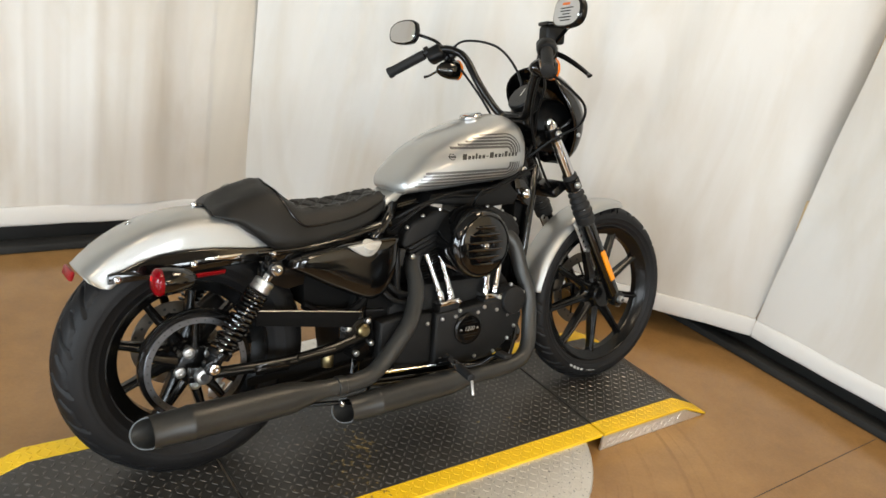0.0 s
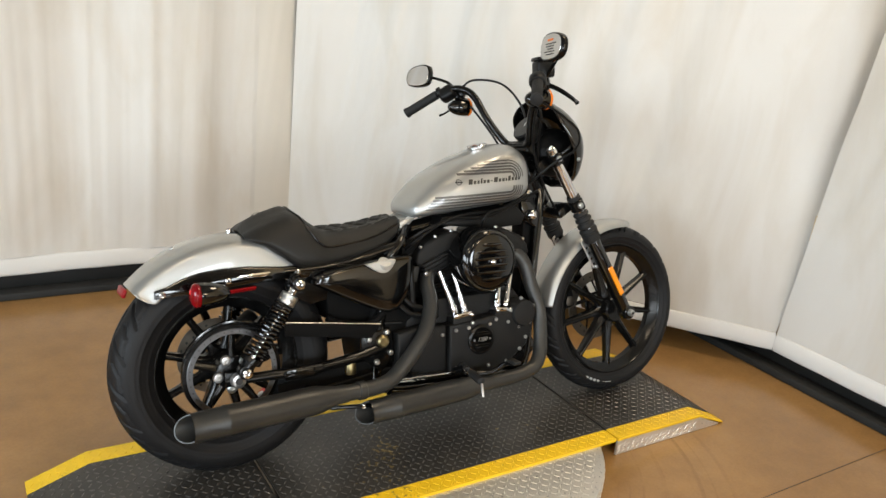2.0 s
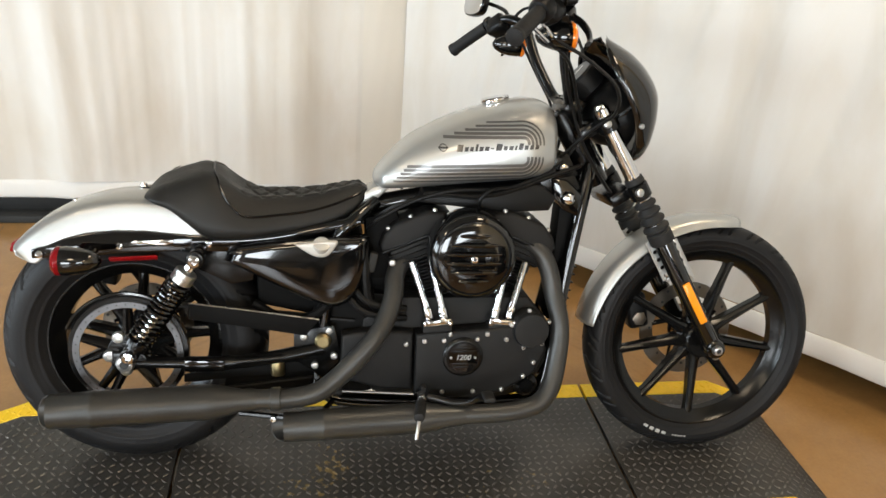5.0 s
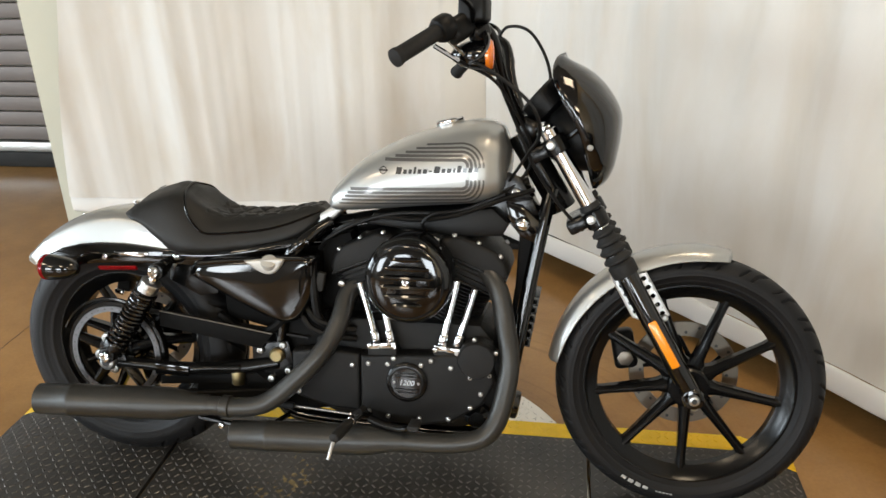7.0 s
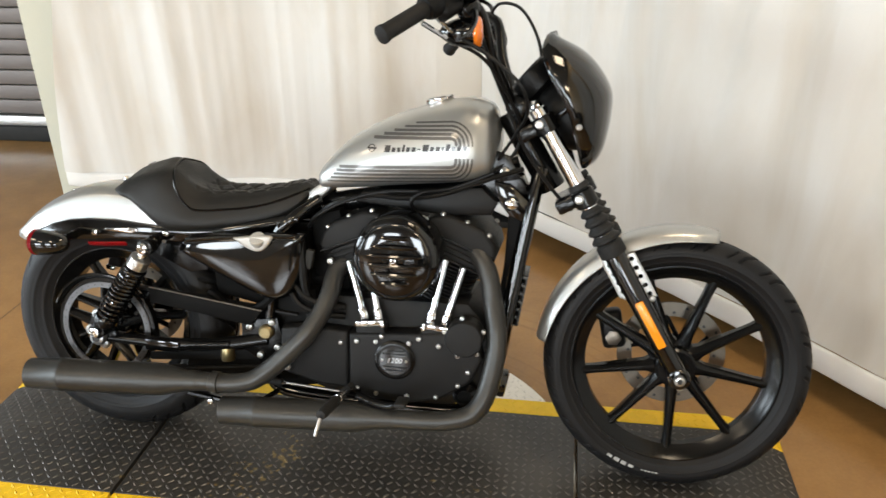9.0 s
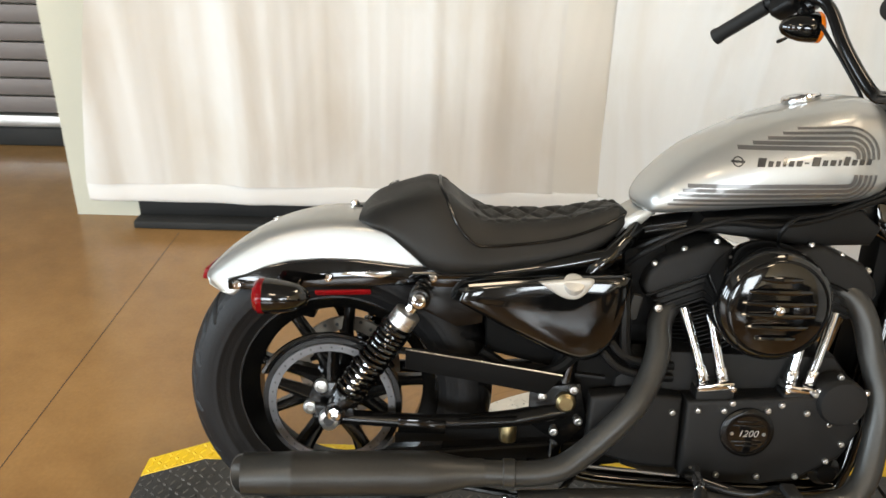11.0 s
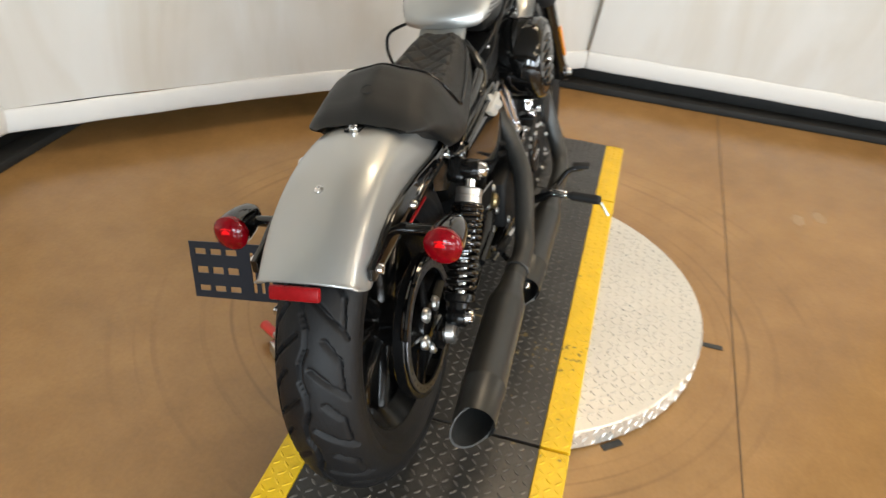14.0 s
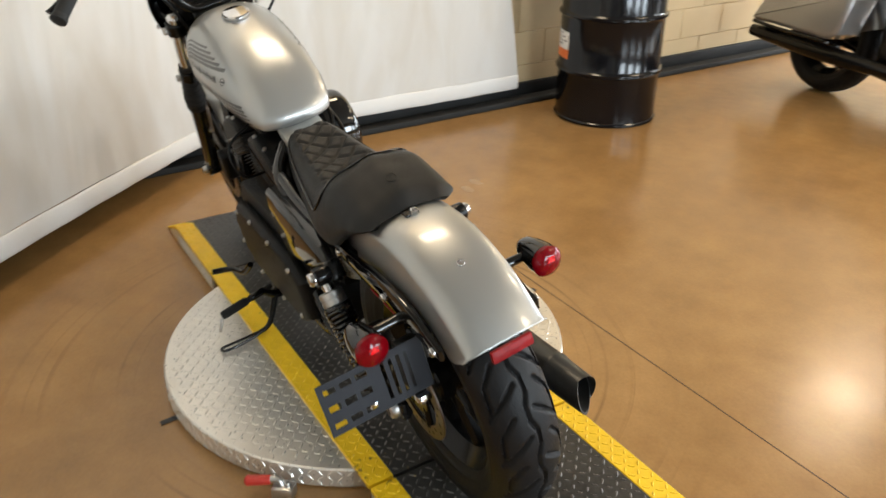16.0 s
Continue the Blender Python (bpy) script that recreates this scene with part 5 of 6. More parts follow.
# dark bodies between the wheel and the engine
part("transmission_case", prism([(0.44, 0.22), (0.42, 0.36), (0.46, 0.45), (0.60, 0.47), (0.62, 0.2), (0.5, 0.18)], -0.095, 0.11, 0.015, 2), FLAT, bike, "matt black transmission case")
part("battery_box", prism([(0.31, 0.43), (0.30, 0.60), (0.57, 0.615), (0.58, 0.45), (0.45, 0.40)], -0.075, 0.09, 0.012, 2), FLAT, bike, "black battery box")
part("wiring_loom", tube([(0.30, -0.09, 0.44), (0.38, -0.10, 0.40), (0.46, -0.11, 0.42), (0.53, -0.10, 0.50)], 0.012, 8, 6), FLAT, bike)
# frame tubes
frame_ob = part("frame", tube([(1.11, 0, 0.80), (0.95, 0, 0.735), (0.75, 0, 0.705), (0.56, 0, 0.665), (0.40, 0, 0.60)], 0.027, 12, 5), GLOSS, bike, "gloss black tubular frame")
for _s in (-1, 1):
    for pts, r in (
        ([(1.160, _s * 0.03, 0.80), (1.140, _s * 0.045, 0.70), (1.105, _s * 0.062, 0.50), (1.078, _s * 0.08, 0.33), (1.05, _s * 0.095, 0.20), (0.98, _s * 0.10, 0.165), (0.55, _s * 0.10, 0.175), (0.46, _s * 0.10, 0.22)], 0.0185),
        ([(0.60, _s * 0.05, 0.695), (0.545, _s * 0.10, 0.655), (0.50, _s * 0.105, 0.60), (0.485, _s * 0.10, 0.48), (0.47, _s * 0.10, 0.35), (0.46, _s * 0.10, 0.22)], 0.017),
        ([(0.56, _s * 0.10, 0.655), (0.42, _s * 0.105, 0.625), (0.30, _s * 0.10, 0.605), (0.16, _s * 0.10, 0.60)], 0.015),
    ):
        part("frame_tube", tube(pts, r, 12, 6), GLOSS, frame_ob)
part("gusset", prism([(1.02, 0.77), (1.10, 0.80), (1.135, 0.735), (1.06, 0.715), (0.99, 0.735)], -0.05, 0.05, 0.006), SEMI, frame_ob)
part("head_plate", prism([(1.02, 0.792), (1.042, 0.846), (1.085, 0.83), (1.115, 0.775), (1.06, 0.765)], -0.072, -0.062, 0.002), SEMI, frame_ob)
bolt(frame_ob, (1.075, -0.072, 0.793), (0, -1, 0), 0.0125, 0.009, CHROME)
part("head_bracket", prism([(1.05, 0.765), (1.09, 0.76), (1.135, 0.72), (1.125, 0.665), (1.09, 0.68), (1.06, 0.715)], -0.064, 0.064, 0.006), GLOSS, frame_ob)
part("ignition_switch", lathe([(0.017, -0.02), (0.019, -0.004), (0.0185, 0.004), (0.015, 0.011), (0.009, 0.015), (0.003, 0.0165)], (1.094, -0.072, 0.714), (0, -1, 0), 24), CHROME, frame_ob, "round chrome switch")
part("seat_rail_cover", prism([(0.545, 0.70), (0.60, 0.735), (0.64, 0.735), (0.60, 0.695), (0.56, 0.675)], -0.055, 0.055, 0.008), SILVER, frame_ob, "silver frame cover under the tank")

# --- engine
engine = part("engine_case", prism([(0.60, 0.20), (0.56, 0.27), (0.57, 0.40), (0.66, 0.46), (1.0, 0.46), (1.05, 0.40), (1.06, 0.28), (1.02, 0.20), (0.92, 0.165), (0.72, 0.165)], -0.105, 0.115, 0.012), MATTE, bike, "black V-twin engine")
CRANK = Vector((0.838, 0, 0.30))
for sgn, nm in ((1, "front"), (-1, "rear")):
    ax = Vector((math.sin(radians(22.5)) * sgn, 0, math.cos(radians(22.5))))
    prof = [(0.055, 0.13), (0.06, 0.132)]
    h = 0.140
    while h < 0.305:
        wide = 0.082 if h < 0.25 else 0.088
        prof += [(0.060, h), (wide, h + 0.0005), (wide, h + 0.0032), (0.060, h + 0.0042)]
        h += 0.0095
    prof += [(0.06, h), (0.05, h + 0.01)]
    cyl = part("cylinder", lathe(prof, CRANK, ax, 40), MATTE, engine, "finned black cylinder")
    # rocker box: stacked rounded covers across the top
    fr = Matrix.Translation(CRANK + ax * 0.335) @ Matrix.Rotation(radians(22.5) * sgn, 4, "Y")
    head = part("cylinder_head", moved(block(0, 0, -0.028, 0.165, 0.185, 0.05, 0.01, segs=2), fr), MATTE, engine)
    for k in range(3):
        part("head_fin", moved(block(0, 0, -0.044 + 0.014 * k, 0.178, 0.20, 0.004, 0.0015, segs=1), fr), MATTE, head)
    rocker = part("rocker_box", moved(prism([(-0.098, -0.008), (-0.10, 0.018), (-0.083, 0.040), (-0.045, 0.060), (0.045, 0.060), (0.083, 0.040), (0.10, 0.018), (0.098, -0.008)], -0.098, 0.098, 0.012, 3), fr), MATTE, engine, "black rocker cover")
    part("rocker_seam", moved(prism([(-0.101, 0.0), (-0.101, 0.004), (0.101, 0.004), (0.101, 0.0)], -0.1005, 0.1005), fr), SEMI, rocker)
    for x, z in ((-0.062, 0.0535), (0.062, 0.0535), (0.0, 0.0605)):
        for y in (-0.085, 0.085):
            bolt(rocker, fr @ Vector((x, y, z - 0.002)), fr.to_3x3() @ Vector((0.0 if x == 0 else math.copysign(0.45, x), 0, 1)), 0.0065, 0.006, STEEL)
    bolt(rocker, fr @ Vector((sgn * 0.085, -0.101, -0.03)), (0, -1, 0), 0.009, 0.01, STEEL)
    # pushrod tubes and lifter block
    foot = Vector((0.842 + sgn * 0.084, -0.128, 0.405))
    lift = part("lifter_block", moved(block(0, 0, 0, 0.075, 0.045, 0.034, 0.006), Matrix.Translation(foot + Vector((0, 0, -0.022)))), MATTE, engine)
    part("lifter_plate", moved(block(0, 0, 0, 0.072, 0.044, 0.014, 0.003), Matrix.Translation(foot) @ pose(0, 0, 0, 0, 8 * sgn)), CHROME, lift, "chrome pushrod plate")
    for k in (-1, 1):
        a = foot + Vector((k * 0.019, 0.0, 0.005))
        b = fr @ Vector((sgn * 0.014 + k * 0.024, -0.104, -0.045))
        part("pushrod_tube", rod(a, b, 0.0098, seg=16), CHROME, lift, "chrome pushrod tube")
        part("pushrod_cup", rod(a, a + (b - a).normalized() * 0.03, 0.0125, seg=16, bevel=0.002), CHROME, lift)
        bolt(lift, foot + Vector((k * 0.032, -0.023, 0.0)), (0, -1, 0), 0.0065, 0.006, CHROME)
# covers on the right
cover = part("cam_cover", prism([(0.703, 0.215), (0.703, 0.378), (0.90, 0.392), (0.965, 0.40), (1.03, 0.38), (1.045, 0.33), (1.015, 0.268), (0.94, 0.218), (0.86, 0.200), (0.78, 0.202)], -0.158, -0.10, 0.010, 3), MATTE, engine, "matt black cam cover")
for x, z in ((0.725, 0.36), (0.79, 0.378), (0.885, 0.378), (0.935, 0.363), (0.725, 0.232), (0.775, 0.222), (0.855, 0.222), (0.93, 0.226), (0.985, 0.262), (1.01, 0.30), (0.775, 0.362), (0.86, 0.365)):
    bolt(cover, (x, -0.158, z), (0, -1, 0), 0.0062, 0.006, STEEL)
_sc = part("sprocket_cover", prism([(0.515, 0.255), (0.518, 0.372), (0.60, 0.385), (0.699, 0.378), (0.699, 0.222), (0.62, 0.225)], -0.146, -0.10, 0.010, 3), MATTE, engine, "matt black sprocket cover")
for x, z in ((0.534, 0.268), (0.68, 0.348)):
    bolt(_sc, (x, -0.146, z), (0, -1, 0), 0.009 if x < 0.6 else 0.0065, 0.006, STEEL)
_tc = part("timer_cover", lathe([(0.052, 0.0), (0.052, 0.006), (0.047, 0.010), (0.042, 0.0105), (0.0415, 0.0085), (0.038, 0.0085), (0.037, 0.0075)], (0.824, -0.157, 0.318), (0, -1, 0), 48), SEMI, engine, "round black timer cover lettered 1200")
part("timer_face", lathe([(0.0375, 0.0), (0.0375, 0.0098), (0.02, 0.0102)], (0.824, -0.157, 0.318), (0, -1, 0), 48), GLOSS, _tc)
for k in (-3, -2, 2, 3):
    part("timer_rib", block(0.824, -0.1675, 0.318 + 0.0085 * k, 2 * math.sqrt(0.034**2 - (0.0085 * k) ** 2), 0.003, 0.0036, 0.001), SEMI, _tc)
for k in (-1, 1):
    bolt(_tc, (0.824 + k * 0.031, -0.1668, 0.318), (0, -1, 0), 0.0035, 0.003, STEEL)
_txt = bpy.data.curves.new("digits", "FONT")
_txt.body, _txt.size, _txt.align_x, _txt.align_y, _txt.extrude, _txt.shear = "1200", 0.0195, "CENTER", "CENTER", 0.0004, 0.25
_tmp = new("digits", _txt)
_me = bpy.data.meshes.new_from_object(_tmp.evaluated_get(bpy.context.evaluated_depsgraph_get()))
bpy.data.objects.remove(_tmp)
_me.materials.clear()
_me.materials.append(ALU)
_dig = part("digits", _me, ALU, _tc, "silver digits 1200")
_dig.matrix_local = Matrix.Translation((0.824, -0.1678, 0.318)) @ pose(0, 0, 0, 90)
part("oil_pump_cover", lathe([(0.046, -0.04), (0.047, 0.0), (0.047, 0.012), (0.043, 0.018), (0.03, 0.0195)], (0.998, -0.152, 0.388), (0, -1, 0), 40), MATTE, engine)
for a in (0.4, 1.7, 2.9, 4.4, 5.4):
    bolt(engine, (0.998 + 0.051 * math.cos(a), -0.153, 0.388 + 0.051 * math.sin(a)), (0, -1, 0), 0.006, 0.006, STEEL)
part("oil_filter", rod((1.02, -0.06, 0.25), (1.10, -0.06, 0.235), 0.037, seg=28, bevel=0.008), GLOSS, engine, "black oil filter")
part("oil_pump", lathe([(0.032, 0), (0.032, 0.02), (0.022, 0.028), (0.018, 0.034)], (1.0, -0.11, 0.225), (0, -1, 0), 24), SEMI, engine)
# primary cover on the left
part("primary_cover", prism([(0.50, 0.24), (0.50, 0.36), (0.58, 0.41), (0.98, 0.41), (1.05, 0.34), (1.03, 0.23), (0.95, 0.19), (0.58, 0.19)], 0.11, 0.155, 0.020, 3), MATTE, engine, "matt black primary cover")
for x, z in ((0.56, 0.23), (0.56, 0.38), (0.70, 0.40), (0.85, 0.40), (0.98, 0.38), (1.02, 0.26), (0.90, 0.20), (0.72, 0.20)):
    bolt(engine, (x, 0.152, z), (0, 1, 0), 0.007, 0.008, STEEL)
# intake, air cleaner
_ac = Vector((0.832, -0.112, 0.588))
ac = part("air_cleaner", lathe([(0.100, -0.02), (0.106, -0.01), (0.1075, 0.02), (0.1075, 0.062), (0.105, 0.078), (0.099, 0.088), (0.0925, 0.0915), (0.0915, 0.0895), (0.089, 0.0895)], _ac, (0, -1, 0), 72), GLOSS, engine, "round gloss black air cleaner")
part("air_cleaner_face", lathe([(0.0895, 0.07), (0.0895, 0.091), (0.084, 0.0935), (0.05, 0.095), (0.01, 0.0955)], _ac, (0, -1, 0), 64), GLOSS, ac)
part("face_ring", ring(0.091, 0.0885, 0.089, 0.0935, _ac, (0, -1, 0), 72, 0.0008), SEMI, ac)
for k, half in enumerate((0.036, 0.056, 0.066, 0.066, 0.056, 0.036)):
    z = _ac.z + 0.056 - 0.0224 * k
    lou = [(_ac.x - half + 2 * half * q / 16, _ac.y - 0.0935 - 0.005 * math.sin(math.pi * q / 16) ** 0.6, z) for q in range(17)]
    part("louvre", tube(lou, [0.0018 + 0.0042 * math.sin(math.pi * (q + 0.4) / 16.8) ** 0.5 for q in range(17)], 8, 1, flat=1.0), GLOSS, ac)
bolt(ac, (_ac.x, _ac.y - 0.098, _ac.z), (0, -1, 0), 0.0095, 0.008, CHROME)
part("round_badge", lathe([(0.014, 0), (0.014, 0.003), (0.012, 0.004)], (_ac.x + 0.04, _ac.y - 0.0955, _ac.z), (0, -1, 0), 24), SEMI, ac)
part("intake_body", rod((0.84, -0.10, 0.588), (0.84, 0.05, 0.588), 0.055, seg=24), MATTE, engine)
part("coil_cover", prism([(0.70, 0.70), (0.72, 0.728), (1.02, 0.752), (1.062, 0.715), (1.045, 0.682), (0.93, 0.676)], -0.078, 0.078, 0.008), PLASTIC, bike, "black cover under the tank")
for pts, r in (
    ([(0.60, -0.07, 0.66), (0.66, -0.105, 0.700), (0.75, -0.11, 0.725), (0.84, -0.11, 0.722), (0.93, -0.10, 0.735), (1.04, -0.09, 0.775), (1.12, -0.07, 0.80)], 0.006),
    ([(0.58, -0.08, 0.63), (0.61, -0.11, 0.665), (0.68, -0.112, 0.705), (0.78, -0.11, 0.735), (0.92, -0.09, 0.738)], 0.005),
    ([(0.86, -0.10, 0.69), (0.855, -0.12, 0.715), (0.88, -0.12, 0.74), (0.95, -0.10, 0.75), (1.05, -0.09, 0.79)], 0.0045),
    ([(0.57, -0.115, 0.62), (0.575, -0.125, 0.54), (0.585, -0.12, 0.46), (0.62, -0.11, 0.42)], 0.011),
    ([(0.545, -0.11, 0.49), (0.58, -0.125, 0.455), (0.63, -0.125, 0.44), (0.68, -0.11, 0.43)], 0.009),
    ([(0.53, -0.11, 0.47), (0.57, -0.125, 0.43), (0.63, -0.13, 0.415), (0.68, -0.11, 0.405)], 0.009),
):
    part("wiring_hose", tube(pts, r, 8, 6), PLASTIC, engine, "black hose")
part("spark_lead", tube([(0.70, 0.09, 0.60), (0.68, 0.16, 0.62), (0.69, 0.17, 0.70), (0.74, 0.08, 0.73)], 0.004, 8, 8), PLASTIC, engine)

# dark filler masses, added to close bright gaps in the view through the engine
part("lower_gap_filler", prism([(0.22, 0.205), (0.24, 0.285), (0.52, 0.30), (0.54, 0.21), (0.40, 0.19)], -0.098, -0.088, 0.003), FLAT, bike, "flat black sheet added to close the gap under the swing arm")
part("neck_gap_filler", prism([(1.085, 0.70), (1.158, 0.715), (1.128, 0.55), (1.098, 0.40), (1.06, 0.40), (1.078, 0.55)], -0.036, 0.036, 0.006), FLAT, bike, "black filler added between the frame tubes")
reg = part("voltage_regulator", block(1.098, 0, 0.46, 0.035, 0.10, 0.17, 0.006, pose(0, 0, 0, 0, 9)), SEMI, bike, "finned black voltage regulator")
for _k in range(7):
    part("regulator_fin", block(1.121 + 0.0035 * (_k - 3), 0, 0.46 + 0.022 * (_k - 3), 0.02, 0.096, 0.004, 0.001, pose(0, 0, 0, 0, 9)), SEMI, reg)
part("middle_gap_filler", prism([(0.74, 0.45), (0.80, 0.62), (0.88, 0.62), (0.94, 0.45)], -0.06, 0.08, 0.012), FLAT, engine)
part("starter_motor", rod((0.56, -0.02, 0.485), (0.68, -0.02, 0.485), 0.042, seg=24, bevel=0.008), FLAT, engine)
part("rear_gap_filler", prism([(0.585, 0.46), (0.575, 0.655), (0.655, 0.675), (0.675, 0.60), (0.655, 0.46)], -0.06, 0.07, 0.01), FLAT, bike, "black filler added behind the rear cylinder")
part("wire_plug", block(0.592, -0.118, 0.555, 0.02, 0.018, 0.05, 0.004, pose(0, 0, 0, 0, 12)), CURB, bike, "grey wiring plug")

# --- exhaust
def pipe(name, pts, r, label):
    return part(name, tube(pts, r, 20, 8), SATIN, bike, label)


_EY = -0.205
rear_pipe = pipe("exhaust_pipe", [(0.705, -0.045, 0.556), (0.672, -0.070, 0.546), (0.652, -0.092, 0.514), (0.646, -0.124, 0.470), (0.628, -0.150, 0.420), (0.596, -0.175, 0.370), (0.548, -0.188, 0.318), (0.497, -0.196, 0.271), (0.455, -0.203, 0.245), (0.40, _EY, 0.234), (0.33, _EY, 0.232), (0.22, _EY, 0.231)], 0.0245, "satin black rear exhaust pipe")
front_pipe = pipe("exhaust_pipe", [(0.985, -0.06, 0.60), (1.022, -0.085, 0.580), (1.046, -0.10, 0.540), (1.061, -0.114, 0.478), (1.075, -0.136, 0.415), (1.078, -0.150, 0.360), (1.068, -0.169, 0.292), (1.052, -0.187, 0.240), (1.022, -0.198, 0.204), (0.97, -0.204, 0.188), (0.90, _EY, 0.181), (0.76, _EY, 0.178)], 0.0245, "satin black front exhaust pipe")


def muffler(parent, a, b, r, label):
    """A shell that narrows into its pipe and ends in a slanted open mouth."""
    a, b = Vector(a), Vector(b)
    d, ln = (b - a).normalized(), (b - a).length
    fr = Matrix.Translation(a) @ frame_of(d)
    prof = [(0.0262, -0.012), (0.0275, 0.0), (0.0275, 0.02), (r * 0.985, 0.085), (r, 0.10), (r, ln - 0.135), (r + 0.0015, ln - 0.130), (r + 0.0015, ln - 0.122), (r * 0.985, ln - 0.118), (r * 0.94, ln - 0.03), (r * 0.90, ln), (r * 0.82, ln), (r * 0.82, ln - 0.10)]
    bm = lathe(prof, seg=36, capped=False)
    # slant the mouth: its outer lip stands back
    inv = frame_of(d).to_3x3().inverted()
    out = inv @ Vector((0, -0.90, 0.44))
    for v in bm.verts:
        if v.co.z > ln - 0.02:
            v.co.z += -0.026 - 0.85 * (v.co.x * out.x + v.co.y * out.y)
    moved(bm, fr)
    ob = part("muffler", bm, SATIN, parent, label)
    part("muffler_baffle", moved(lathe([(r * 0.83, ln - 0.105), (r * 0.3, ln - 0.10)], seg=24), fr), TAPE, parent)
    return ob


muffler(rear_pipe, (0.30, _EY, 0.2315), (-0.182, -0.232, 0.222), 0.0425, "long satin black muffler with a slanted mouth")
muffler(front_pipe, (0.815, _EY, 0.1785), (0.35, -0.215, 0.160), 0.0385, "short satin black muffler with a slanted mouth")
part("muffler_bracket", tube([(0.50, -0.13, 0.19), (0.44, -0.19, 0.165), (0.38, -0.19, 0.175), (0.27, -0.18, 0.185)], 0.007, 8, 4), SEMI, rear_pipe)
bolt(rear_pipe, (0.355, -0.225, 0.19), (0, -1, 0), 0.008, 0.008, CHROME)
part("heat_clamp", ring(0.0285, 0.025, -0.012, 0.012, (0.36, _EY, 0.2325), (1, 0, 0), 28), SATIN, rear_pipe)

# --- side cover, oil tank cap
def pillow(poly, y_rim, y_top):
    """A cover that swells from its rim to its middle."""
    line = [np.array(q) for q in spline(list(poly) + [poly[0]], 5)[:-1]]
    mid = sum(line) / len(line)
    bm = bmesh.new()
    rings = []
    for f, h in ((1.0, -0.6), (1.0, 0.0), (0.985, 0.34), (0.95, 0.66), (0.89, 0.85), (0.78, 0.94), (0.5, 0.98), (0.15, 1.0)):
        rings.append([bm.verts.new((*(mid + (q - mid) * f)[:1], y_rim + (y_top - y_rim) * h, (mid + (q - mid) * f)[1])) for q in line])
    for a, b in zip(rings, rings[1:]):
        for k in range(len(line)):
            j = (k + 1) % len(line)
            bm.faces.new((a[k], a[j], b[j], b[k]))
    bm.faces.new(rings[0])
    bm.faces.new(rings[-1])
    return bm


_oil = part("oil_tank_cover", pillow([(0.235, 0.560), (0.262, 0.592), (0.40, 0.612), (0.565, 0.622), (0.582, 0.60), (0.575, 0.53), (0.552, 0.472), (0.520, 0.444), (0.47, 0.446), (0.35, 0.500)], -0.114, -0.142), GLOSS, bike, "gloss black oil tank cover")
part("cover_ridge", tube([(0.27, -0.136, 0.590), (0.40, -0.140, 0.606), (0.48, -0.140, 0.612), (0.56, -0.136, 0.615)], 0.006, 8, 4), GLOSS, _oil)
_cs = part("cap_shield", pillow([(0.402, 0.607), (0.45, 0.613), (0.504, 0.616), (0.497, 0.594), (0.478, 0.577), (0.453, 0.577), (0.427, 0.590)], -0.150, -0.157), OILCAP, _oil, "silver half-moon filler shield")
part("oil_cap", lathe([(0.019, -0.012), (0.021, 0.0), (0.020, 0.005), (0.012, 0.007)], (0.468, -0.150, 0.606), (0.05, -0.62, 0.78), 32), OILCAP, _cs, "silver oil filler cap")
part("left_side_cover", prism([(0.235, 0.560), (0.262, 0.592), (0.40, 0.612), (0.565, 0.622), (0.575, 0.53), (0.505, 0.446), (0.34, 0.492)], 0.03, 0.15, 0.020, 3), GLOSS, bike, "gloss black left side cover")

# --- foot controls
pegs = {}
for _s, _x, _z in ((-1, 0.708, 0.252), (1, 0.735, 0.235)):
    _o = 0.276 if _s < 0 else 0.252
    a, b = Vector((_x, _s * _o, _z)), Vector((_x - 0.014, _s * (_o + 0.084), _z - 0.004))
    dd = (b - a).normalized()
    peg = part("foot_peg", lathe([(0.008, -0.08), (0.008, 0.0), (0.0115, 0.003)] + [(0.0118 + 0.0016 * (k % 2), 0.006 + 0.005 * k) for k in range(15)] + [(0.012, 0.082), (0.007, 0.085)], a, dd, 18), GRIP, bike, "black rubber foot peg")
    part("peg_feeler", rod(b + Vector((0, 0, -0.006)), b + Vector((-0.007, _s * 0.020, -0.042)), 0.0042, seg=10, bevel=0.001), ALU, peg, "bright peg feeler")
    part("peg_mount", rod(a - dd * 0.055, a - dd * 0.006, 0.0105, seg=16, bevel=0.002), CHROME if _s < 0 else SEMI, peg)
    part("peg_bracket", tube([a - dd * 0.05, Vector((_x + 0.01, _s * 0.17, _z - 0.025)), Vector((_x + 0.03, _s * 0.12, _z - 0.045))], [0.011, 0.012, 0.014], 10, 4), SEMI, peg)
pedal = part("brake_pedal", tube([(0.735, -0.19, 0.225), (0.79, -0.205, 0.215), (0.835, -0.222, 0.222), (0.862, -0.25, 0.250), (0.870, -0.29, 0.258)], [0.011, 0.011, 0.009, 0.008, 0.007], 10, 6), SEMI, bike, "black rear brake pedal")
part("pedal_pad", moved(block(0, 0, 0, 0.028, 0.048, 0.012, 0.004), Matrix.Translation((0.870, -0.284, 0.264))), GRIP, pedal)
part("pedal_rod", tube([(0.40, -0.135, 0.225), (0.55, -0.15, 0.222), (0.70, -0.17, 0.222)], 0.0045, 8, 3), CHROME, pedal)
part("rod_boot", rod((0.445, -0.14, 0.224), (0.52, -0.147, 0.222), 0.010, seg=12, bevel=0.003), GRIP, pedal)
part("master_cylinder", rod((0.36, -0.125, 0.262), (0.36, -0.125, 0.30), 0.018, seg=16, bevel=0.003), BRASS, pedal)
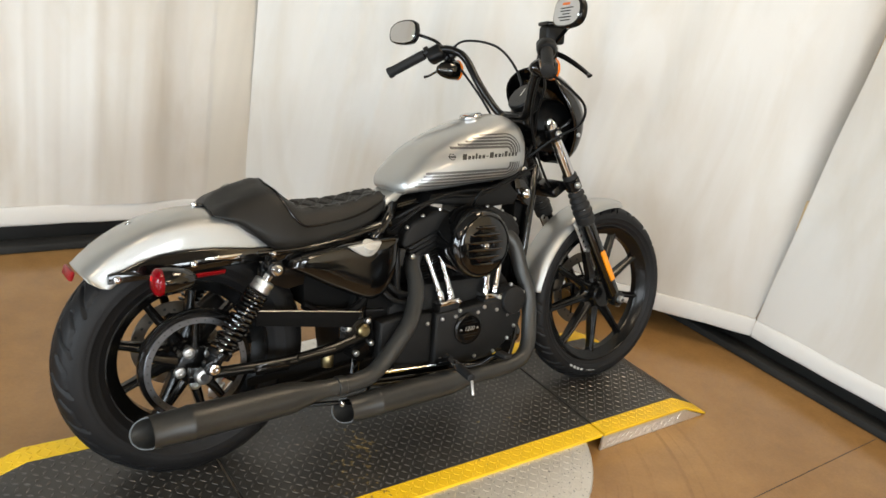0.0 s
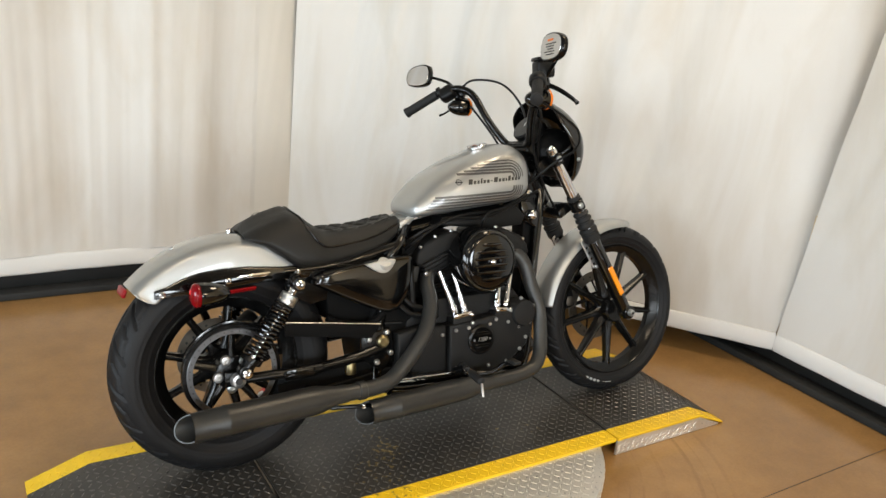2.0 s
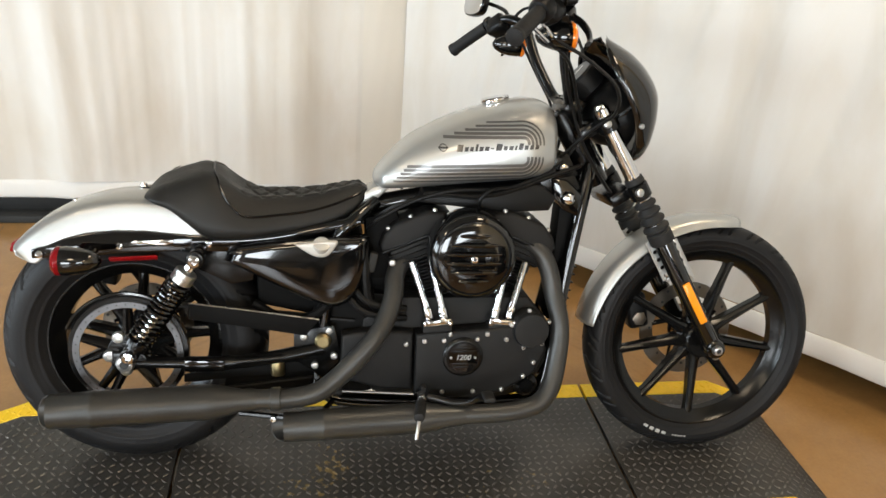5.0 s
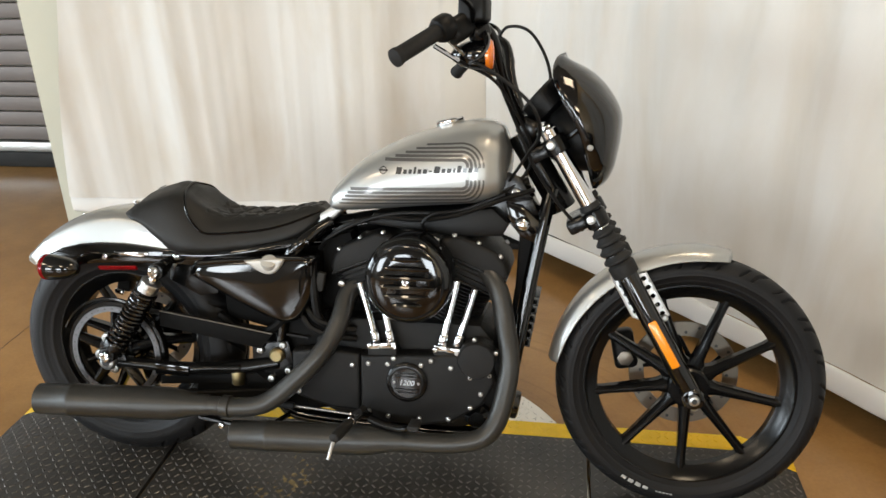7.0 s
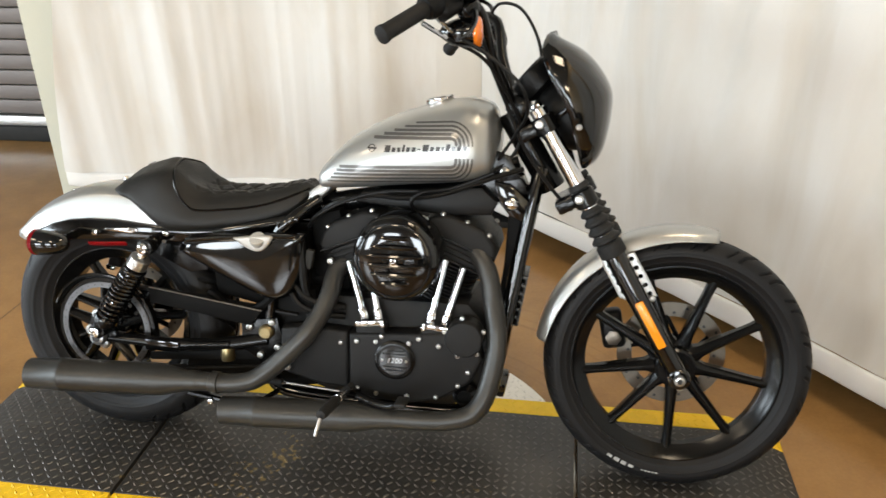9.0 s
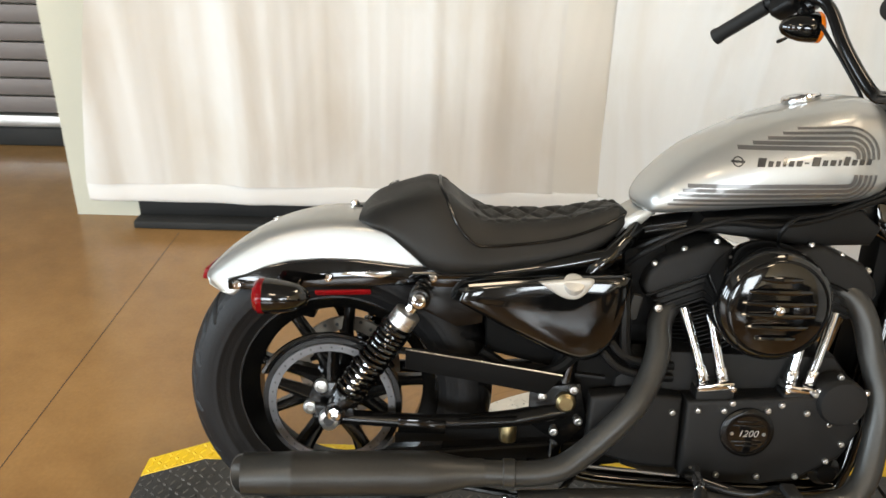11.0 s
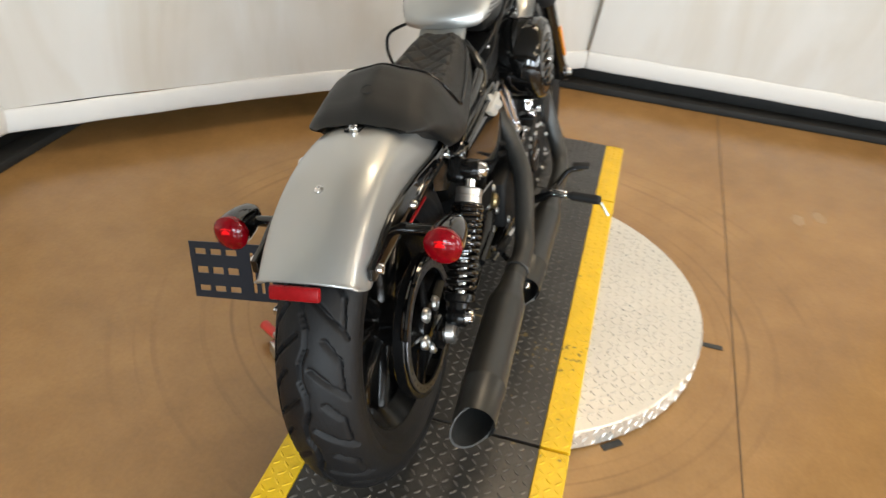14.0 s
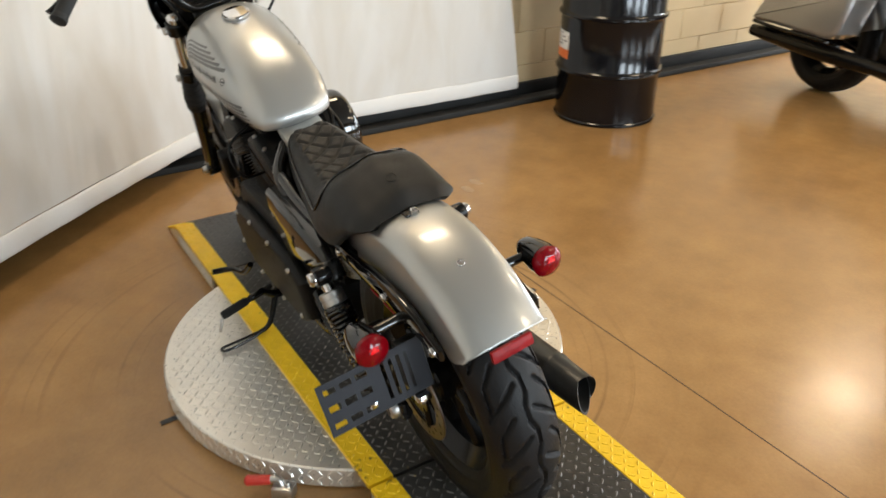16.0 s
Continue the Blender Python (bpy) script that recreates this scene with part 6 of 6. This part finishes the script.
part("shift_lever", tube([(0.80, 0.20, 0.30), (0.86, 0.215, 0.25), (0.93, 0.235, 0.235), (0.95, 0.29, 0.24)], 0.009, 10, 5), SEMI, bike, "black shift lever")
part("pivot_cap", lathe([(0.02, -0.02), (0.02, 0.006), (0.014, 0.012)], (0.472, -0.128, 0.352), (0, -1, 0), 24), BRASS, frame_ob)
part("frame_bolt_plate", prism([(0.40, 0.30), (0.40, 0.375), (0.50, 0.39), (0.52, 0.30), (0.47, 0.25)], -0.122, -0.112, 0.003), SEMI, frame_ob)
for x, z in ((0.425, 0.362), (0.43, 0.32), (0.452, 0.285), (0.487, 0.378), (0.50, 0.31)):
    bolt(frame_ob, (x, -0.122, z), (0, -1, 0), 0.0095, 0.010, STEEL)

# --- side stand on the platform
_to = BIKE_M.inverted()
stand = part("side_stand", tube([(0.84, 0.12, 0.185), (0.84, 0.15, 0.150), tuple(_to @ Vector((0.835, 0.26, DECK + 0.03))), tuple(_to @ Vector((0.835, 0.31, DECK + 0.004)))], [0.012, 0.010, 0.008, 0.007], 12, 5), SEMI, bike, "black side stand, folded out")
part("stand_foot", tube([tuple(_to @ Vector(p)) for p in ((0.830, 0.300, DECK + 0.006), (0.818, 0.350, DECK + 0.001), (0.806, 0.405, DECK + 0.001), (0.816, 0.420, DECK + 0.001), (0.828, 0.405, DECK + 0.001), (0.838, 0.350, DECK + 0.001), (0.842, 0.305, DECK + 0.006))], 0.0042, 8, 4), SEMI, stand)

# --- number plate holder at the left of the tail
_pm = Matrix.Translation((-0.103, 0.207, 0.484)) @ pose(0, 0, 0, 0, 12)


def plate_holder():
    """A black plate: three rows of slots outside, four upright slots by the wheel."""
    def cell(y0, y1, z0, z1):
        return span_box(-0.0015, 0.0015, y0, y1, z0, z1)

    bms = [cell(0.0, 0.108, a, b) for a, b in ((-0.056, -0.043), (-0.031, -0.007), (0.007, 0.031), (0.043, 0.056))]
    for z0, z1 in ((-0.043, -0.031), (-0.007, 0.007), (0.031, 0.043)):
        bms += [cell(y, y + d, z0, z1) for y, d in ((0.0, 0.007), (0.031, 0.009), (0.064, 0.009), (0.097, 0.011))]
    bms += [cell(-0.112, 0.0, -0.056, -0.04), cell(-0.112, 0.0, 0.04, 0.056)]
    bms += [cell(y, y + d, -0.04, 0.04) for y, d in ((-0.112, 0.034), (-0.071, 0.009), (-0.054, 0.009), (-0.037, 0.009), (-0.020, 0.020))]
    return join(*bms)


plate = part("plate_holder", moved(plate_holder(), _pm), HOLDER, bike, "black slotted number plate holder")
part("holder_block", moved(block(0.02, -0.09, 0.0, 0.04, 0.05, 0.10, 0.006), _pm), PLASTIC, plate)
part("holder_arm", tube([(-0.07, 0.11, 0.50), (-0.02, 0.115, 0.45), (0.0, 0.13, 0.37)], 0.012, 8, 4), SEMI, plate)
part("plate_lamp", moved(block(-0.005, -0.08, -0.066, 0.03, 0.03, 0.016, 0.005), _pm), CHROME, plate)

# ---- things about the room ----
drum = thing("steel_drum", "gloss black steel drum standing against the wall", "drum")
_prof = [(0.283, 0.0), (0.290, 0.004), (0.290, 0.016), (0.284, 0.022), (0.284, 0.265), (0.288, 0.272), (0.297, 0.280), (0.297, 0.292), (0.288, 0.300), (0.284, 0.307), (0.284, 0.565), (0.288, 0.572), (0.297, 0.580), (0.297, 0.592), (0.288, 0.600), (0.284, 0.607), (0.284, 0.855), (0.292, 0.862), (0.292, 0.876), (0.284, 0.880), (0.278, 0.862), (0.05, 0.86)]
part("drum_shell", lathe(_prof, (2.09, -2.28, 0), seg=96), DRUM, drum)
part("closing_ring", ring(0.297, 0.290, 0.845, 0.868, (2.09, -2.28, 0), (0, 0, 1), 96), DRUM, drum)


def drum_label(a0, a1, z0, z1, material, name, label):
    """A sticker bent round the drum between two bearings."""
    P = np.array([[(2.09 + 0.2852 * math.cos(radians(a)), -2.28 + 0.2852 * math.sin(radians(a)), z) for a in np.linspace(a0, a1, 14)] for z in (z0, z1)])
    return part(name, oriented(grid_mesh(name, P, material)), material, drum, label)


drum_label(50, 84, 0.395, 0.49, PAPER, "paper_label", "cream paper label")
drum_label(50, 84, 0.345, 0.394, STICKER_RED, "orange_label", "orange label band")
drum_label(48, 70, 0.755, 0.81, PAPER, "upper_label", "small white label")
for _k, _z in enumerate((0.475, 0.455, 0.435, 0.415)):
    P = np.array([[(2.09 + 0.2858 * math.cos(radians(a)), -2.28 + 0.2858 * math.sin(radians(a)), z) for a in np.linspace(54, 72 + 4 * (_k % 3), 8)] for z in (_z, _z + 0.006)])
    part("print_bar", oriented(grid_mesh("print_bar", P, CURB)), CURB, drum)

# clamp lever with a red grip at the turntable's edge
clamp = thing("turntable_clamp", "steel clamp lever with a red rubber grip beside the turntable", "clamp")
part("clamp_base", block(0.238, 0.462, 0.0185, 0.055, 0.04, 0.036, 0.006, pose(0, 0, 0, 0, 0, 48)), STEEL, clamp)
part("clamp_arm", tube([(0.238, 0.464, 0.03), (0.247, 0.470, 0.05), (0.262, 0.487, 0.048)], 0.009, 10, 3), STEEL, clamp)
part("clamp_grip", lathe([(0.009, 0), (0.012, 0.004), (0.0125, 0.05), (0.0135, 0.06), (0.009, 0.066)], (0.259, 0.484, 0.048), (0.6, 0.78, -0.16), 18), HANDLE_RED, clamp, "red rubber grip")
bolt(clamp, (0.231, 0.454, 0.037), (0, 0, 1), 0.009, 0.008, STEEL)

for _x, _y, _r in ((0.22, -0.40, 40), (0.694, -0.645, 0), (0.668, 0.622, 5)):
    solid("tape_mark", block(_x, _y, 0.0022, 0.018, 0.055, 0.002, 0, pose(0, 0, 0, 0, 0, _r)), TAPE, "short strip of black tape on the floor", "tape", "tape marks round the turntable")

# pale stain patches on the concrete
_rs = random.Random(7)
for _x, _y in ((1.62, -1.05), (1.57, -0.97)):
    pts = [(_x + (0.035 + 0.015 * _rs.random()) * math.cos(a), _y + (0.02 + 0.01 * _rs.random()) * math.sin(a)) for a in np.linspace(0, 6.283, 14, endpoint=False)]
    bm = bmesh.new()
    bm.faces.new([bm.verts.new((x, y, 0.0008)) for x, y in pts])
    part("pale_stain", bm, STAIN, _floor, "small pale stain on the concrete")

# a second motorcycle parked further along the wall
tour = thing("touring_motorcycle", "grey touring motorcycle with hard saddlebags, parked by the wall", "motorcycle", m=pose(1.71, -3.80, 0, 0, 0, 171) @ pose(0, 0, 0, -6))
part("tyre", tyre_mesh("tyre", 0.325, 0.085, 0.215, 0.06, 0.004, 16, rear_pattern), TYRE, tour).matrix_local = Matrix.Translation((0, 0, 0.325))
part("rim", rim_mesh("rim", 0.215, 0.06, 0.175), SEMI, tour).matrix_local = Matrix.Translation((0, 0, 0.325))
for _k in range(7):
    part("spoke", spoke_mesh("spoke", 0.03, 0.185, 0.03, 0.02, 0.06, 0.04), ALU, tour).matrix_local = Matrix.Translation((0, 0, 0.325)) @ Matrix.Rotation(_k * 0.8976, 4, "Y")
for _s in (-1, 1):
    bag = part("saddlebag", prism([(-0.37, 0.370), (-0.39, 0.385), (-0.27, 0.62), (0.30, 0.64), (0.33, 0.60), (0.28, 0.40), (0.20, 0.36)], _s * 0.15, _s * 0.36, 0.03, 3), GREYBAG, tour, "grey metallic hard saddlebag")
    part("bag_lid", prism([(-0.315, 0.630), (-0.28, 0.69), (0.27, 0.71), (0.305, 0.65)], _s * 0.145, _s * 0.37, 0.025, 3), GREYBAG, bag)
    part("bag_trim", tube([(-0.37, _s * 0.345, 0.362), (-0.1, _s * 0.365, 0.352), (0.22, _s * 0.36, 0.35)], 0.012, 8, 4), SEMI, bag)
    part("muffler", tube([(-0.40, _s * 0.30, 0.300), (-0.2, _s * 0.29, 0.29), (0.25, _s * 0.27, 0.27), (0.75, _s * 0.20, 0.25)], [0.036, 0.046, 0.05, 0.03], 20, 4), SEMI, tour)
part("rear_fender", fender_mesh((0, 0, 0.325), 0.375, 0.105, 20, 165, lambda f: 0.10, 0.02, lambda f: 1, GREYBAG), GREYBAG, tour)
part("tail_lamp", block(-0.36, 0, 0.50, 0.03, 0.16, 0.05, 0.01), RED, tour)
part("engine_mass", prism([(0.45, 0.2), (0.42, 0.6), (0.6, 0.75), (1.05, 0.75), (1.1, 0.25), (0.95, 0.16)], -0.2, 0.2, 0.05, 3), SEMI, tour)
part("seat", prism([(-0.25, 0.70), (-0.25, 0.80), (0.0, 0.83), (0.2, 0.76), (0.55, 0.73), (0.6, 0.66)], -0.16, 0.16, 0.05, 3), VINYL, tour)
part("fuel_tank", prism([(0.55, 0.70), (0.6, 0.86), (0.95, 0.93), (1.1, 0.86), (1.08, 0.72)], -0.15, 0.15, 0.06, 4), GREYBAG, tour)
part("fork_leg", tube([(1.15, -0.12, 0.9), (1.62, -0.12, 0.33)], 0.03, 12, 1), GLOSS, tour)
part("fork_leg", tube([(1.15, 0.12, 0.9), (1.62, 0.12, 0.33)], 0.03, 12, 1), GLOSS, tour)
part("tyre", tyre_mesh("tyre", 0.32, 0.065, 0.235, 0.045, 0.004, 16, front_pattern), TYRE, tour).matrix_local = Matrix.Translation((1.62, 0, 0.32))
part("rim", rim_mesh("rim", 0.235, 0.045, 0.20), SEMI, tour).matrix_local = Matrix.Translation((1.62, 0, 0.32))
part("front_fender", fender_mesh((1.62, 0, 0.32), 0.35, 0.085, 20, 165, lambda f: 0.08, 0.02, lambda f: 1, GREYBAG), GREYBAG, tour)
part("fairing", prism([(1.05, 0.75), (1.0, 1.05), (1.1, 1.30), (1.3, 1.1), (1.35, 0.85), (1.25, 0.72)], -0.35, 0.35, 0.08, 4), GREYBAG, tour)

# ---- blocks of the painted wall ----
_bm = block(0, 0, 0, 0.012, 0.397, 0.197, 0.003, segs=1)
_block_mesh = to_mesh("block", _bm, BLOCK)
for _r in range(3):
    for _k in range(15):
        _b = part("block", _block_mesh, BLOCK, _east)
        _b.matrix_local = Matrix.Translation((2.579, -7.8 + 0.4 * _k + (0.2 if _r % 2 else 0.0), 0.108 + 0.2 * _r))
for _r in range(6):
    for _k in range(15):
        _b = part("block", _block_mesh, BLOCK, _east)
        _b.matrix_local = Matrix.Translation((2.579, -7.8 + 0.4 * _k + (0.2 if _r % 2 else 0.0), 0.858 + 0.2 * _r))
